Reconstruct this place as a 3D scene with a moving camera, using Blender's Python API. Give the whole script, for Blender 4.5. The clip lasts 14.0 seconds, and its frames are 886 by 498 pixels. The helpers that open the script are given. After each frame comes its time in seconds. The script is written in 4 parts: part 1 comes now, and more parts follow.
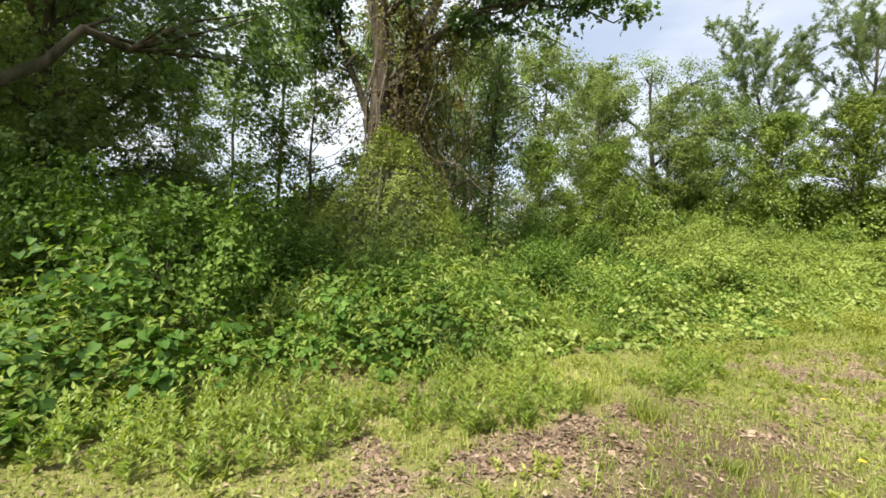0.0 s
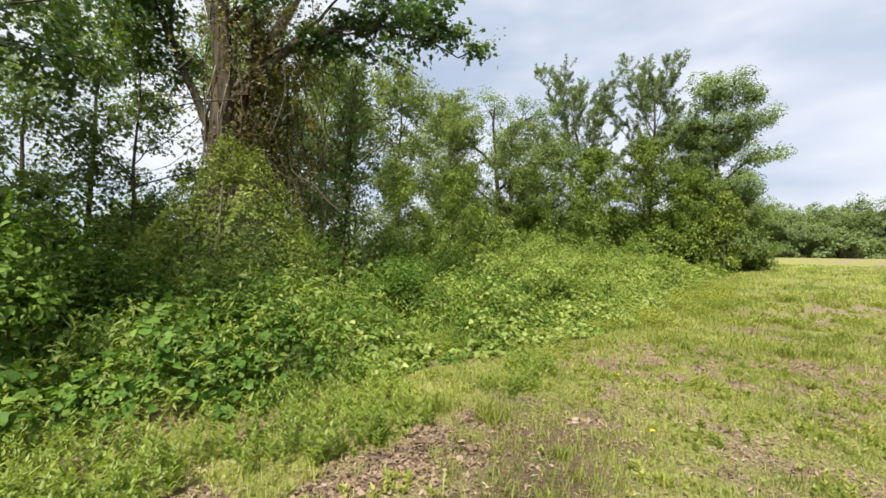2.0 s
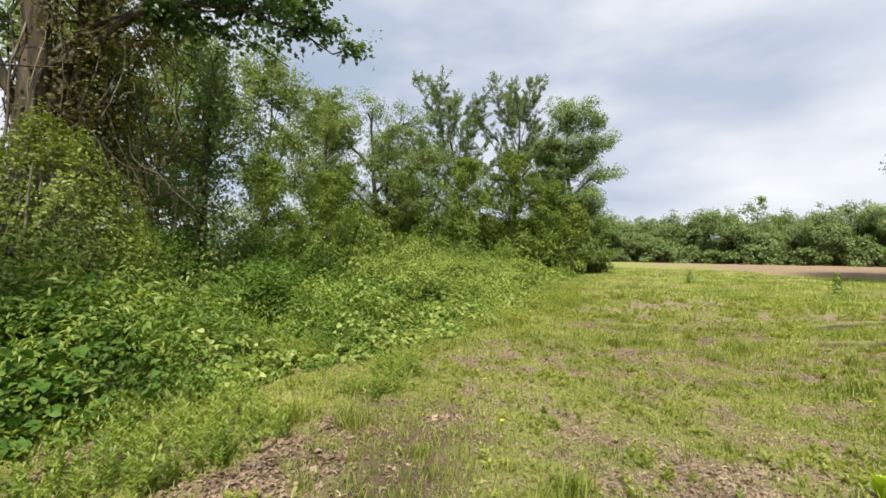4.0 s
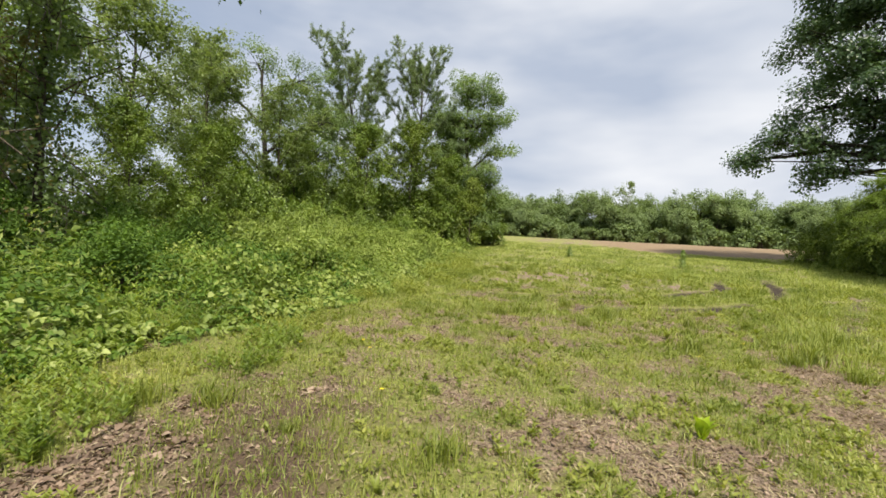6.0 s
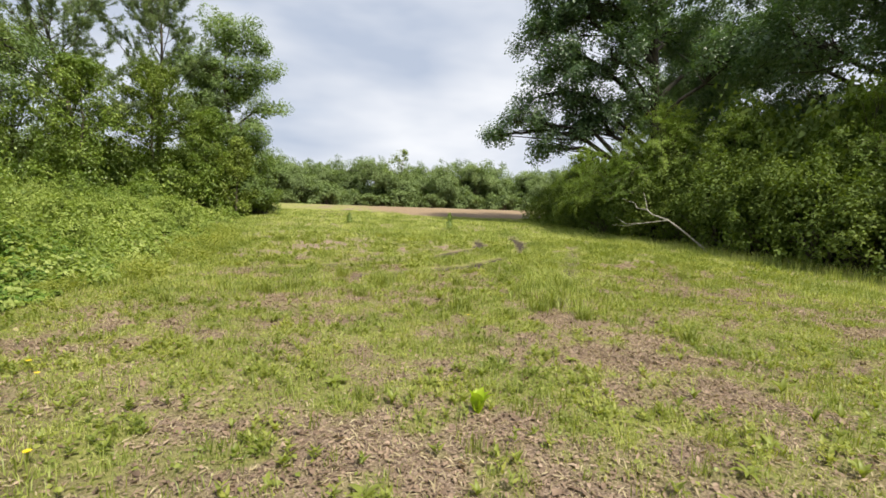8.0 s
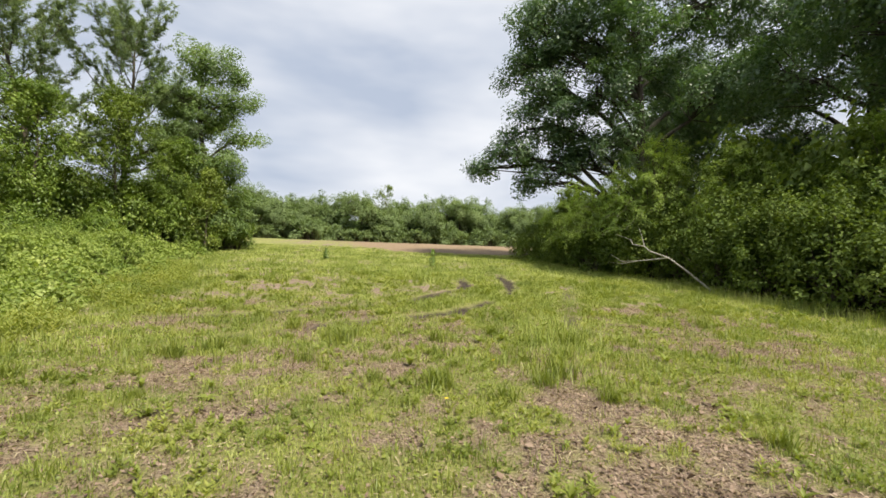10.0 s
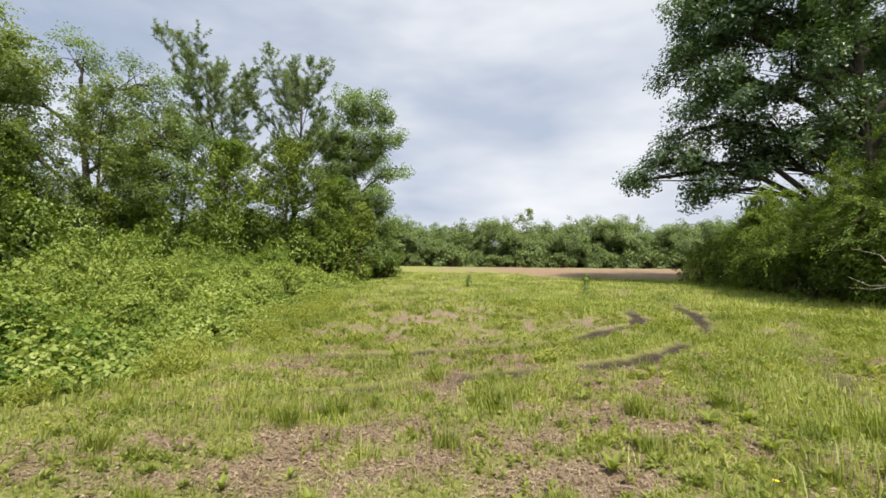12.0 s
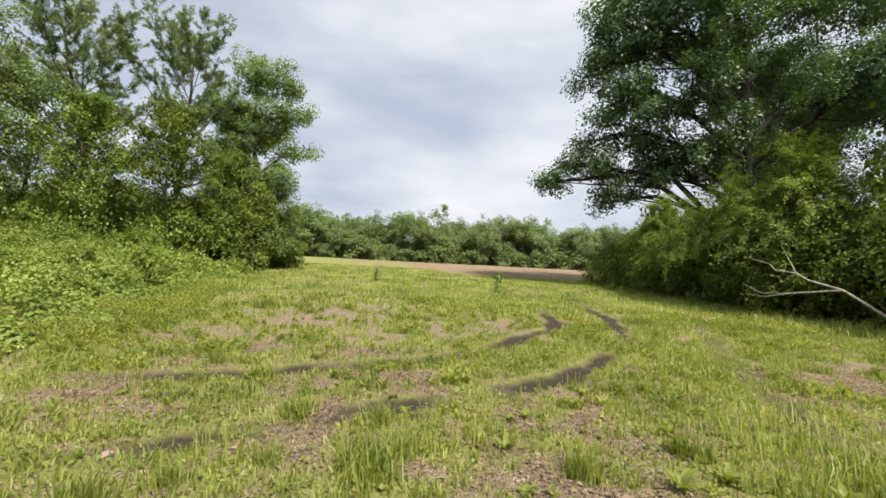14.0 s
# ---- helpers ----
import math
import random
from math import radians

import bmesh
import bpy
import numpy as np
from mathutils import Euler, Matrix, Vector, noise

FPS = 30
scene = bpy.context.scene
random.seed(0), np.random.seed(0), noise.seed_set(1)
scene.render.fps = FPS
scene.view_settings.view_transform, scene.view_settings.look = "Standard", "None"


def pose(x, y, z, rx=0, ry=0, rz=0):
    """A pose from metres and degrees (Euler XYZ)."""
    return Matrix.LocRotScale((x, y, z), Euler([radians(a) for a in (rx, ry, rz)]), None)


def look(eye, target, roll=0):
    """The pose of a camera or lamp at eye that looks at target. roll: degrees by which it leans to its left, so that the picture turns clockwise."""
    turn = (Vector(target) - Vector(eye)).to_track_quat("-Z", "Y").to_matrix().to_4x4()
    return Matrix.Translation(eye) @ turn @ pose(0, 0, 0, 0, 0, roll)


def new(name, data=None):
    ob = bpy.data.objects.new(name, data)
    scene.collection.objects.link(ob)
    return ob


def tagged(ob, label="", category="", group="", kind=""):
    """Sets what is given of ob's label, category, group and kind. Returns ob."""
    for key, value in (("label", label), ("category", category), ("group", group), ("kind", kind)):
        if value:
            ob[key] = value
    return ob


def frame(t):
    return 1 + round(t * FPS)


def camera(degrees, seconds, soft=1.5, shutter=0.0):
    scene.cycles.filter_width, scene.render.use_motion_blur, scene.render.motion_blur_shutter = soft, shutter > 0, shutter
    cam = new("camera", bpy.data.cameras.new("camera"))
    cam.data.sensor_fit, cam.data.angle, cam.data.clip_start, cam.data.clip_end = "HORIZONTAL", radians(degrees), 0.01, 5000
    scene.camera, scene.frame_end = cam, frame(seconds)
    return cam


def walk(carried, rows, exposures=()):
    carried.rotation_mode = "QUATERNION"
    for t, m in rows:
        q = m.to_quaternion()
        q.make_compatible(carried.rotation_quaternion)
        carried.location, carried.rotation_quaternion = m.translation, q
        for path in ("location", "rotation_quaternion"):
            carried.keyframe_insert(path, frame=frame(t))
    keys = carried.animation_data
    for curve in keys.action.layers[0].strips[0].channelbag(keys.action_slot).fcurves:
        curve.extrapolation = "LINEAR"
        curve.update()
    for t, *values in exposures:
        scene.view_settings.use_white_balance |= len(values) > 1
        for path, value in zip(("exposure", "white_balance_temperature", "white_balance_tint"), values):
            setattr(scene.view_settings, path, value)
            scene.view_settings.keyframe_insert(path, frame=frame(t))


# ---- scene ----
cam = camera(91.2, 14.0, 1.65)
PATH = [
    (0, (0.08, 0.007, 1.504), (-1.808, 0.665, 1.437), 3.3),
    (0.5, (0.085, 0.046, 1.483), (-1.715, 0.919, 1.468), 3.0),
    (1, (0.104, 0.078, 1.477), (-1.618, 1.094, 1.493), 2.8),
    (1.5, (0.102, 0.1, 1.479), (-1.555, 1.22, 1.515), 2.3),
    (2, (0.114, 0.116, 1.472), (-1.479, 1.324, 1.528), 1.9),
    (2.5, (0.131, 0.124, 1.481), (-1.377, 1.436, 1.551), 1.6),
    (3, (0.158, 0.177, 1.469), (-1.241, 1.603, 1.555), 1.5),
    (3.2, (0.18, 0.192, 1.472), (-1.171, 1.664, 1.561), 1.5),
    (5.3, (0.213, 0.277, 1.457), (-0.78, 2.012, 1.496), 3.4),
    (5.5, (0.231, 0.304, 1.45), (-0.72, 2.063, 1.473), 3.5),
    (6, (0.226, 0.438, 1.428), (-0.57, 2.272, 1.405), 3.5),
    (6.5, (0.207, 0.617, 1.42), (-0.325, 2.543, 1.34), 2.2),
    (7, (0.156, 0.797, 1.403), (-0.007, 2.786, 1.27), 1.5),
    (7.5, (0.174, 0.97, 1.4), (0.288, 2.96, 1.242), 1.9),
    (8, (0.277, 1.324, 1.414), (0.444, 3.313, 1.284), 1.7),
    (8.5, (0.345, 1.711, 1.432), (0.503, 3.7, 1.295), 1.2),
    (8.7, (0.357, 1.908, 1.443), (0.577, 3.891, 1.305), 1.5),
    (10.8, (0.694, 3.894, 1.477), (0.902, 5.876, 1.639), 2.2),
    (11, (0.662, 4.098, 1.484), (0.716, 6.09, 1.655), 2.4),
    (11.5, (0.445, 4.644, 1.488), (0.152, 6.616, 1.648), 2.0),
    (12, (0.251, 5.102, 1.541), (-0.159, 7.055, 1.678), 0.9),
    (12.5, (0.224, 5.538, 1.554), (-0.048, 7.516, 1.665), 1.1),
    (13, (0.298, 5.987, 1.552), (0.217, 7.983, 1.645), 2.2),
    (13.5, (0.329, 6.426, 1.529), (0.355, 8.423, 1.632), 2.7),
    (14, (0.255, 6.977, 1.548), (0.236, 8.973, 1.673), 2.9),
]
EXPOSURE = [(0, 0.93), (1, 0.82), (3, 0.64), (5.5, 0.42), (6.5, 0.46), (8, 0.52), (11, 0.48), (14, 0.48)]
walk(cam, [(t, look(eye, target, roll)) for t, eye, target, roll in PATH], EXPOSURE)

# ---- world, sun, exposure ----
SUN_EL, SUN_AZ = 56.0, 146.0  # azimuth clockwise from +y
world = bpy.data.worlds.new("sky")
scene.world = world
world.use_nodes = True
wn, wl = world.node_tree.nodes, world.node_tree.links
wn.clear()
sky = wn.new("ShaderNodeTexSky")
sky.sky_type, sky.sun_disc = "NISHITA", False
sky.sun_elevation, sky.sun_rotation = radians(SUN_EL), radians(SUN_AZ)
coord = wn.new("ShaderNodeTexCoord")
stretch = wn.new("ShaderNodeMapping")
stretch.inputs["Rotation"].default_value = (0, 0, radians(20))
stretch.inputs["Scale"].default_value = (1.0, 1.3, 3.0)
wl.new(coord.outputs["Generated"], stretch.inputs["Vector"])
banks = wn.new("ShaderNodeTexNoise")
banks.inputs["Scale"].default_value, banks.inputs["Detail"].default_value = 1.2, 6
banks.inputs["Roughness"].default_value = 0.5
wl.new(stretch.outputs[0], banks.inputs["Vector"])
cover = wn.new("ShaderNodeValToRGB")
cover.color_ramp.elements[0].position, cover.color_ramp.elements[1].position = 0.3, 0.52
cover.color_ramp.elements[0].color, cover.color_ramp.elements[1].color = (0.45, 0.45, 0.45, 1), (0.97, 0.97, 0.97, 1)
wl.new(banks.outputs["Fac"], cover.inputs[0])
tone = wn.new("ShaderNodeValToRGB")
tone.color_ramp.elements[0].position, tone.color_ramp.elements[1].position = 0.36, 0.66
tone.color_ramp.elements[0].color, tone.color_ramp.elements[1].color = (3.7, 4.2, 5.15, 1), (6.9, 7.0, 7.25, 1)
shade = wn.new("ShaderNodeTexNoise")
shade.inputs["Scale"].default_value, shade.inputs["Detail"].default_value = 1.7, 4
wl.new(stretch.outputs[0], shade.inputs["Vector"])
wl.new(shade.outputs["Fac"], tone.inputs[0])
blend = wn.new("ShaderNodeMix")
blend.data_type = "RGBA"
wl.new(cover.outputs[0], blend.inputs[0])
wl.new(sky.outputs[0], blend.inputs[6])
wl.new(tone.outputs[0], blend.inputs[7])
back = wn.new("ShaderNodeBackground")
back.inputs["Strength"].default_value = 0.1
wl.new(blend.outputs[2], back.inputs["Color"])
wl.new(back.outputs[0], wn.new("ShaderNodeOutputWorld").inputs[0])

sun = new("sun", bpy.data.lights.new("sun", "SUN"))
sun.data.energy, sun.data.angle, sun.data.color = 5.0, radians(7), (1, 0.93, 0.78)
sx, sy = math.sin(radians(SUN_AZ)), math.cos(radians(SUN_AZ))
sun.matrix_world = look((30 * sx, 30 * sy, 30 * math.tan(radians(SUN_EL))), (0, 0, 0))


# ---- materials ----
def material(name):
    m = bpy.data.materials.new(name)
    m.use_nodes = True
    return m, m.node_tree.nodes, m.node_tree.links, m.node_tree.nodes["Principled BSDF"]


def ramp(nodes, stops):
    r = nodes.new("ShaderNodeValToRGB")
    r.color_ramp.elements[0].position, r.color_ramp.elements[0].color = stops[0][0], (*stops[0][1], 1)
    r.color_ramp.elements[1].position, r.color_ramp.elements[1].color = stops[-1][0], (*stops[-1][1], 1)
    for p, c in stops[1:-1]:
        r.color_ramp.elements.new(p).color = (*c, 1)
    return r


def leaf_material(name, colours, rough=0.5, through_light=0.35, patch=0.5, gloss=0.4):
    """A leaf's blade: colour varies leaf by leaf and in patches of about a metre; light passes through."""
    m, n, l, p = material(name)
    geo = n.new("ShaderNodeNewGeometry")
    where = n.new("ShaderNodeTexCoord")
    big = n.new("ShaderNodeTexNoise")
    big.inputs["Scale"].default_value, big.inputs["Detail"].default_value = patch, 3
    l.new(where.outputs["Object"], big.inputs["Vector"])
    add = n.new("ShaderNodeMath")
    add.operation = "MULTIPLY_ADD"
    add.inputs[1].default_value = 0.55
    l.new(geo.outputs["Random Per Island"], add.inputs[0])
    scale = n.new("ShaderNodeMath")
    scale.operation = "MULTIPLY_ADD"
    scale.inputs[1].default_value, scale.inputs[2].default_value = 1.6, -0.58
    l.new(big.outputs["Fac"], scale.inputs[0])
    l.new(scale.outputs[0], add.inputs[2])
    k = len(colours) - 1
    col = ramp(n, [(i / k, c) for i, c in enumerate(colours)])
    l.new(add.outputs[0], col.inputs[0])
    l.new(col.outputs[0], p.inputs["Base Color"])
    p.inputs["Roughness"].default_value = rough
    p.inputs["Specular IOR Level"].default_value = gloss
    tr = n.new("ShaderNodeBsdfTranslucent")
    warm = n.new("ShaderNodeMix")
    warm.data_type, warm.blend_type = "RGBA", "MULTIPLY"
    warm.inputs[0].default_value = 1.0
    warm.inputs[7].default_value = (1.2, 1.25, 0.5, 1)
    l.new(col.outputs[0], warm.inputs[6])
    l.new(warm.outputs[2], tr.inputs["Color"])
    mix = n.new("ShaderNodeMixShader")
    mix.inputs[0].default_value = through_light
    l.new(p.outputs[0], mix.inputs[1])
    l.new(tr.outputs[0], mix.inputs[2])
    l.new(mix.outputs[0], n["Material Output"].inputs["Surface"])
    return m


def bark_material(name, dark, light, scale=9):
    m, n, l, p = material(name)
    where = n.new("ShaderNodeTexCoord")
    stretch_map = n.new("ShaderNodeMapping")
    stretch_map.inputs["Scale"].default_value = (1, 1, 0.16)
    l.new(where.outputs["Object"], stretch_map.inputs["Vector"])
    ridges = n.new("ShaderNodeTexNoise")
    ridges.inputs["Scale"].default_value, ridges.inputs["Detail"].default_value = scale, 8
    l.new(stretch_map.outputs[0], ridges.inputs["Vector"])
    stains = n.new("ShaderNodeTexNoise")
    stains.inputs["Scale"].default_value = 0.9
    l.new(where.outputs["Object"], stains.inputs["Vector"])
    col = ramp(n, [(0.35, dark), (0.68, light)])
    l.new(ridges.outputs["Fac"], col.inputs[0])
    moss = n.new("ShaderNodeMix")
    moss.data_type = "RGBA"
    moss.inputs[7].default_value = (0.07, 0.08, 0.04, 1)
    part_moss = ramp(n, [(0.5, (0, 0, 0)), (0.75, (0.6, 0.6, 0.6))])
    l.new(stains.outputs["Fac"], part_moss.inputs[0])
    l.new(part_moss.outputs[0], moss.inputs[0])
    l.new(col.outputs[0], moss.inputs[6])
    l.new(moss.outputs[2], p.inputs["Base Color"])
    p.inputs["Roughness"].default_value = 0.9
    bump = n.new("ShaderNodeBump")
    bump.inputs["Strength"].default_value, bump.inputs["Distance"].default_value = 0.8, 0.03
    l.new(ridges.outputs["Fac"], bump.inputs["Height"])
    l.new(bump.outputs[0], p.inputs["Normal"])
    return m


OAK_LEAF = leaf_material("oak_leaf", [(0.045, 0.09, 0.038), (0.085, 0.15, 0.06), (0.14, 0.215, 0.085)], 0.4, 0.42, 0.35, 0.8)
# wood and pale leaf greens, lightened a little to put haze into the colour
WOOD_LEAF = leaf_material("wood_leaf", [(0.094, 0.147, 0.057), (0.167, 0.241, 0.085), (0.279, 0.366, 0.131)], 0.45, 0.4, 0.3)
PALE_LEAF = leaf_material("pale_leaf", [(0.112, 0.159, 0.062), (0.194, 0.25, 0.098), (0.3, 0.354, 0.143)], 0.5, 0.42, 0.4)
NEEDLE = leaf_material("needle", [(0.121, 0.176, 0.092), (0.193, 0.253, 0.132), (0.286, 0.347, 0.184)], 0.5, 0.4, 0.3)
SHRUB_LEAF = leaf_material("shrub_leaf", [(0.085, 0.142, 0.026), (0.18, 0.257, 0.048), (0.332, 0.399, 0.09)], 0.4, 0.3, 0.5)
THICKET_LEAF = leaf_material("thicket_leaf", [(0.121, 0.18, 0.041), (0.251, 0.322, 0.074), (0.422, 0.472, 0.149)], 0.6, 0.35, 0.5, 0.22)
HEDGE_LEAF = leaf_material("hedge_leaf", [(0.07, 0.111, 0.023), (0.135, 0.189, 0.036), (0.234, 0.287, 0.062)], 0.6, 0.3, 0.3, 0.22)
ARCH_LEAF = leaf_material("arching_leaf", [(0.105, 0.17, 0.034), (0.2, 0.28, 0.055), (0.33, 0.41, 0.095)], 0.45, 0.42, 0.3)
VINE_LEAF = leaf_material("vine_leaf", [(0.035, 0.085, 0.015), (0.07, 0.15, 0.024), (0.14, 0.24, 0.038)], 0.6, 0.25, 0.8, 0.22)
EDGE_LEAF = leaf_material("edge_leaf", [(0.158, 0.22, 0.06), (0.302, 0.37, 0.101), (0.507, 0.554, 0.22)], 0.55, 0.35, 1.5, 0.25)
FRESH = leaf_material("fresh_weed", [(0.123, 0.186, 0.034), (0.222, 0.296, 0.057), (0.363, 0.423, 0.1)], 0.45, 0.45, 1.2)
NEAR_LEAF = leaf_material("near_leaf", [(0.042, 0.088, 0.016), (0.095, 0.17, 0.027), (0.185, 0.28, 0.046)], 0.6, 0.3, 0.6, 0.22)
HUT_LEAF = leaf_material("hut_leaf", [(0.108, 0.15, 0.033), (0.215, 0.273, 0.056), (0.376, 0.441, 0.104)], 0.42, 0.35, 0.9)
DRY_LEAF = leaf_material("dry_leaf", [(0.095, 0.063, 0.045), (0.23, 0.16, 0.115), (0.44, 0.33, 0.25)], 0.7, 0.15, 4)
GRASS = leaf_material("grass", [(0.13, 0.18, 0.036), (0.29, 0.345, 0.08), (0.6, 0.6, 0.24)], 0.5, 0.42, 0.6)
STRAW = leaf_material("straw", [(0.2, 0.155, 0.095), (0.34, 0.28, 0.175), (0.54, 0.47, 0.32)], 0.7, 0.25, 1.5)
WEED = leaf_material("weed", [(0.133, 0.181, 0.034), (0.246, 0.286, 0.055), (0.389, 0.392, 0.103)], 0.45, 0.4, 1.2)
LIME = leaf_material("lime_leaf", [(0.3, 0.42, 0.03), (0.42, 0.55, 0.04), (0.5, 0.6, 0.06)], 0.45, 0.4, 3)
# far woods' green, paled so that distance haze is in the colour
HAZY_LEAF = leaf_material("hazy_leaf", [(0.125, 0.18, 0.068), (0.185, 0.25, 0.095), (0.26, 0.33, 0.13)], 0.6, 0.3, 0.12)
PETAL = leaf_material("petal", [(0.8, 0.6, 0.02), (0.85, 0.68, 0.03), (0.9, 0.72, 0.05)], 0.5, 0.2, 3)
BARK = bark_material("bark", (0.03, 0.024, 0.018), (0.14, 0.108, 0.08))
OAK_BARK = bark_material("oak_bark", (0.018, 0.015, 0.012), (0.075, 0.062, 0.05))
PALE_BARK = bark_material("pale_bark", (0.09, 0.075, 0.06), (0.3, 0.26, 0.22), 12)
DEAD_WOOD = bark_material("dead_wood", (0.2, 0.175, 0.15), (0.5, 0.46, 0.41), 16)


def ground_material():
    m, n, l, p = material("ground")
    where = n.new("ShaderNodeTexCoord")

    def grain(scale, detail=6):
        t = n.new("ShaderNodeTexNoise")
        t.inputs["Scale"].default_value, t.inputs["Detail"].default_value = scale, detail
        t.inputs["Roughness"].default_value = 0.65
        l.new(where.outputs["Object"], t.inputs["Vector"])
        return t

    def mask(name):
        a = n.new("ShaderNodeAttribute")
        a.attribute_name = name
        return a

    def over(fac, a, b):
        x = n.new("ShaderNodeMix")
        x.data_type = "RGBA"
        l.new(fac, x.inputs[0])
        l.new(a, x.inputs[6])
        l.new(b, x.inputs[7])
        return x.outputs[2]

    fine, mid = grain(55), grain(4)
    soil = ramp(n, [(0.32, (0.085, 0.062, 0.047)), (0.5, (0.23, 0.17, 0.125)), (0.7, (0.46, 0.36, 0.28))])
    l.new(fine.outputs["Fac"], soil.inputs[0])
    sward = ramp(n, [(0.3, (0.13, 0.14, 0.04)), (0.55, (0.25, 0.26, 0.08)), (0.75, (0.42, 0.37, 0.18))])
    l.new(grain(28).outputs["Fac"], sward.inputs[0])
    bare = ramp(n, [(0.3, (0.2, 0.145, 0.09)), (0.7, (0.3, 0.22, 0.145))])
    l.new(mid.outputs["Fac"], bare.inputs[0])
    mud = ramp(n, [(0.3, (0.026, 0.02, 0.016)), (0.7, (0.08, 0.062, 0.048))])
    l.new(fine.outputs["Fac"], mud.inputs[0])
    rough_edge = n.new("ShaderNodeMath")
    rough_edge.operation, rough_edge.use_clamp = "MULTIPLY_ADD", True
    rough_edge.inputs[1].default_value = 1.2
    l.new(mask("cover").outputs["Fac"], rough_edge.inputs[0])
    shift = n.new("ShaderNodeMath")
    shift.operation = "MULTIPLY_ADD"
    shift.inputs[1].default_value, shift.inputs[2].default_value = 1.6, -0.95
    l.new(grain(9).outputs["Fac"], shift.inputs[0])
    l.new(shift.outputs[0], rough_edge.inputs[2])
    c = over(rough_edge.outputs[0], soil.outputs[0], sward.outputs[0])
    c = over(mask("field").outputs["Fac"], c, bare.outputs[0])
    # darker ground colours for the patch beside the thicket
    dark_tone = ramp(n, [(0.32, (0.05, 0.034, 0.024)), (0.55, (0.14, 0.098, 0.068)), (0.75, (0.3, 0.22, 0.16))])
    l.new(fine.outputs["Fac"], dark_tone.inputs[0])
    c = over(mask("dark_patch").outputs["Fac"], c, dark_tone.outputs[0])
    c = over(mask("rut").outputs["Fac"], c, mud.outputs[0])
    l.new(c, p.inputs["Base Color"])
    p.inputs["Roughness"].default_value = 0.95
    p.inputs["Specular IOR Level"].default_value = 0.15
    bump = n.new("ShaderNodeBump")
    bump.inputs["Strength"].default_value, bump.inputs["Distance"].default_value = 0.9, 0.03
    l.new(fine.outputs["Fac"], bump.inputs["Height"])
    l.new(bump.outputs[0], p.inputs["Normal"])
    return m


GROUND = ground_material()

# ---- mesh helpers ----
rng = np.random.default_rng(7)
LATTICE = np.random.default_rng(3).random((256, 256))


def value_noise(x, y, scale, seed=0):
    """Smooth noise of 0 to 1 on the plan."""
    x, y = np.asarray(x) / scale + 37.3 * seed + 900.5, np.asarray(y) / scale + 91.7 * seed + 900.5
    i, j = np.floor(x).astype(int), np.floor(y).astype(int)
    u, v = x - i, y - j
    u, v = u * u * (3 - 2 * u), v * v * (3 - 2 * v)
    i0, i1, j0, j1 = i % 256, (i + 1) % 256, j % 256, (j + 1) % 256
    return (LATTICE[i0, j0] * (1 - u) + LATTICE[i1, j0] * u) * (1 - v) + (LATTICE[i0, j1] * (1 - u) + LATTICE[i1, j1] * u) * v


def fbm(x, y, scale, seed=0):
    return (value_noise(x, y, scale, seed) * 4 + value_noise(x, y, scale / 2.1, seed + 1) * 2 + value_noise(x, y, scale / 4.3, seed + 2)) / 7


def mesh_of(name, verts, faces, mat, smooth=False):
    """A mesh from arrays of corners and of faces, all with the same number of corners."""
    verts, faces = np.asarray(verts, np.float32), np.asarray(faces, np.int32)
    me = bpy.data.meshes.new(name)
    me.vertices.add(len(verts))
    me.vertices.foreach_set("co", verts.ravel())
    k = faces.shape[1]
    me.loops.add(faces.size)
    me.loops.foreach_set("vertex_index", faces.ravel())
    me.polygons.add(len(faces))
    me.polygons.foreach_set("loop_start", np.arange(0, faces.size, k, dtype=np.int32))
    me.update(calc_edges=True)
    if smooth:
        me.shade_smooth()
    me.materials.append(mat)
    return me


def thing(name, at, label, category, group="", kind=""):
    ob = new(name)
    ob.matrix_basis = Matrix.Translation(at)
    ob.empty_display_size = 0.2
    return tagged(ob, label, category, group, kind)


def part(name, mesh, parent, label=""):
    ob = new(name, mesh)
    ob.parent = parent
    return tagged(ob, label)


def unit(v):
    return v / np.maximum(np.linalg.norm(v, axis=-1, keepdims=True), 1e-9)


# outlines across and along a leaf's blade
DIAMOND = np.array([(0, 0), (-0.42, 0.45), (0, 1), (0.42, 0.45)])
HEART = np.array([(0, 0.08), (-0.34, 0), (-0.5, 0.35), (-0.28, 0.75), (0, 1), (0.28, 0.75), (0.5, 0.35), (0.34, 0)])
OVATE = np.array([(0, 0), (-0.3, 0.22), (-0.32, 0.55), (0, 1), (0.32, 0.55), (0.3, 0.22)])
NARROW = np.array([(0, 0), (-0.13, 0.35), (0, 1), (0.13, 0.35)])


def leaf_arrays(at, facing, size, outline=DIAMOND, fold=0.18, along=None, r=rng):
    """Leaves at points, each facing a way, folded a little along the midrib."""
    n = len(at)
    facing = unit(facing)
    if along is None:
        along = r.normal(size=(n, 3))
    along = unit(along - facing * np.sum(along * facing, 1, keepdims=True))
    across = np.cross(facing, along)
    size = np.broadcast_to(size, n)[:, None, None]
    o = outline
    v = at[:, None] + size * (across[:, None] * o[None, :, :1] + along[:, None] * (o[None, :, 1:] - 0.3) + facing[:, None] * (np.abs(o[None, :, :1]) * 2 * fold - 0.22 * o[None, :, 1:] ** 2))
    k = len(o)
    half = k // 2
    one = [(0, i, i + 1) for i in range(1, half)] + [(0, i, i + 1) for i in range(half, k - 1)]
    f = (np.arange(n)[:, None, None] * k + np.array(one)[None]).reshape(-1, 3)
    return v.reshape(-1, 3), f


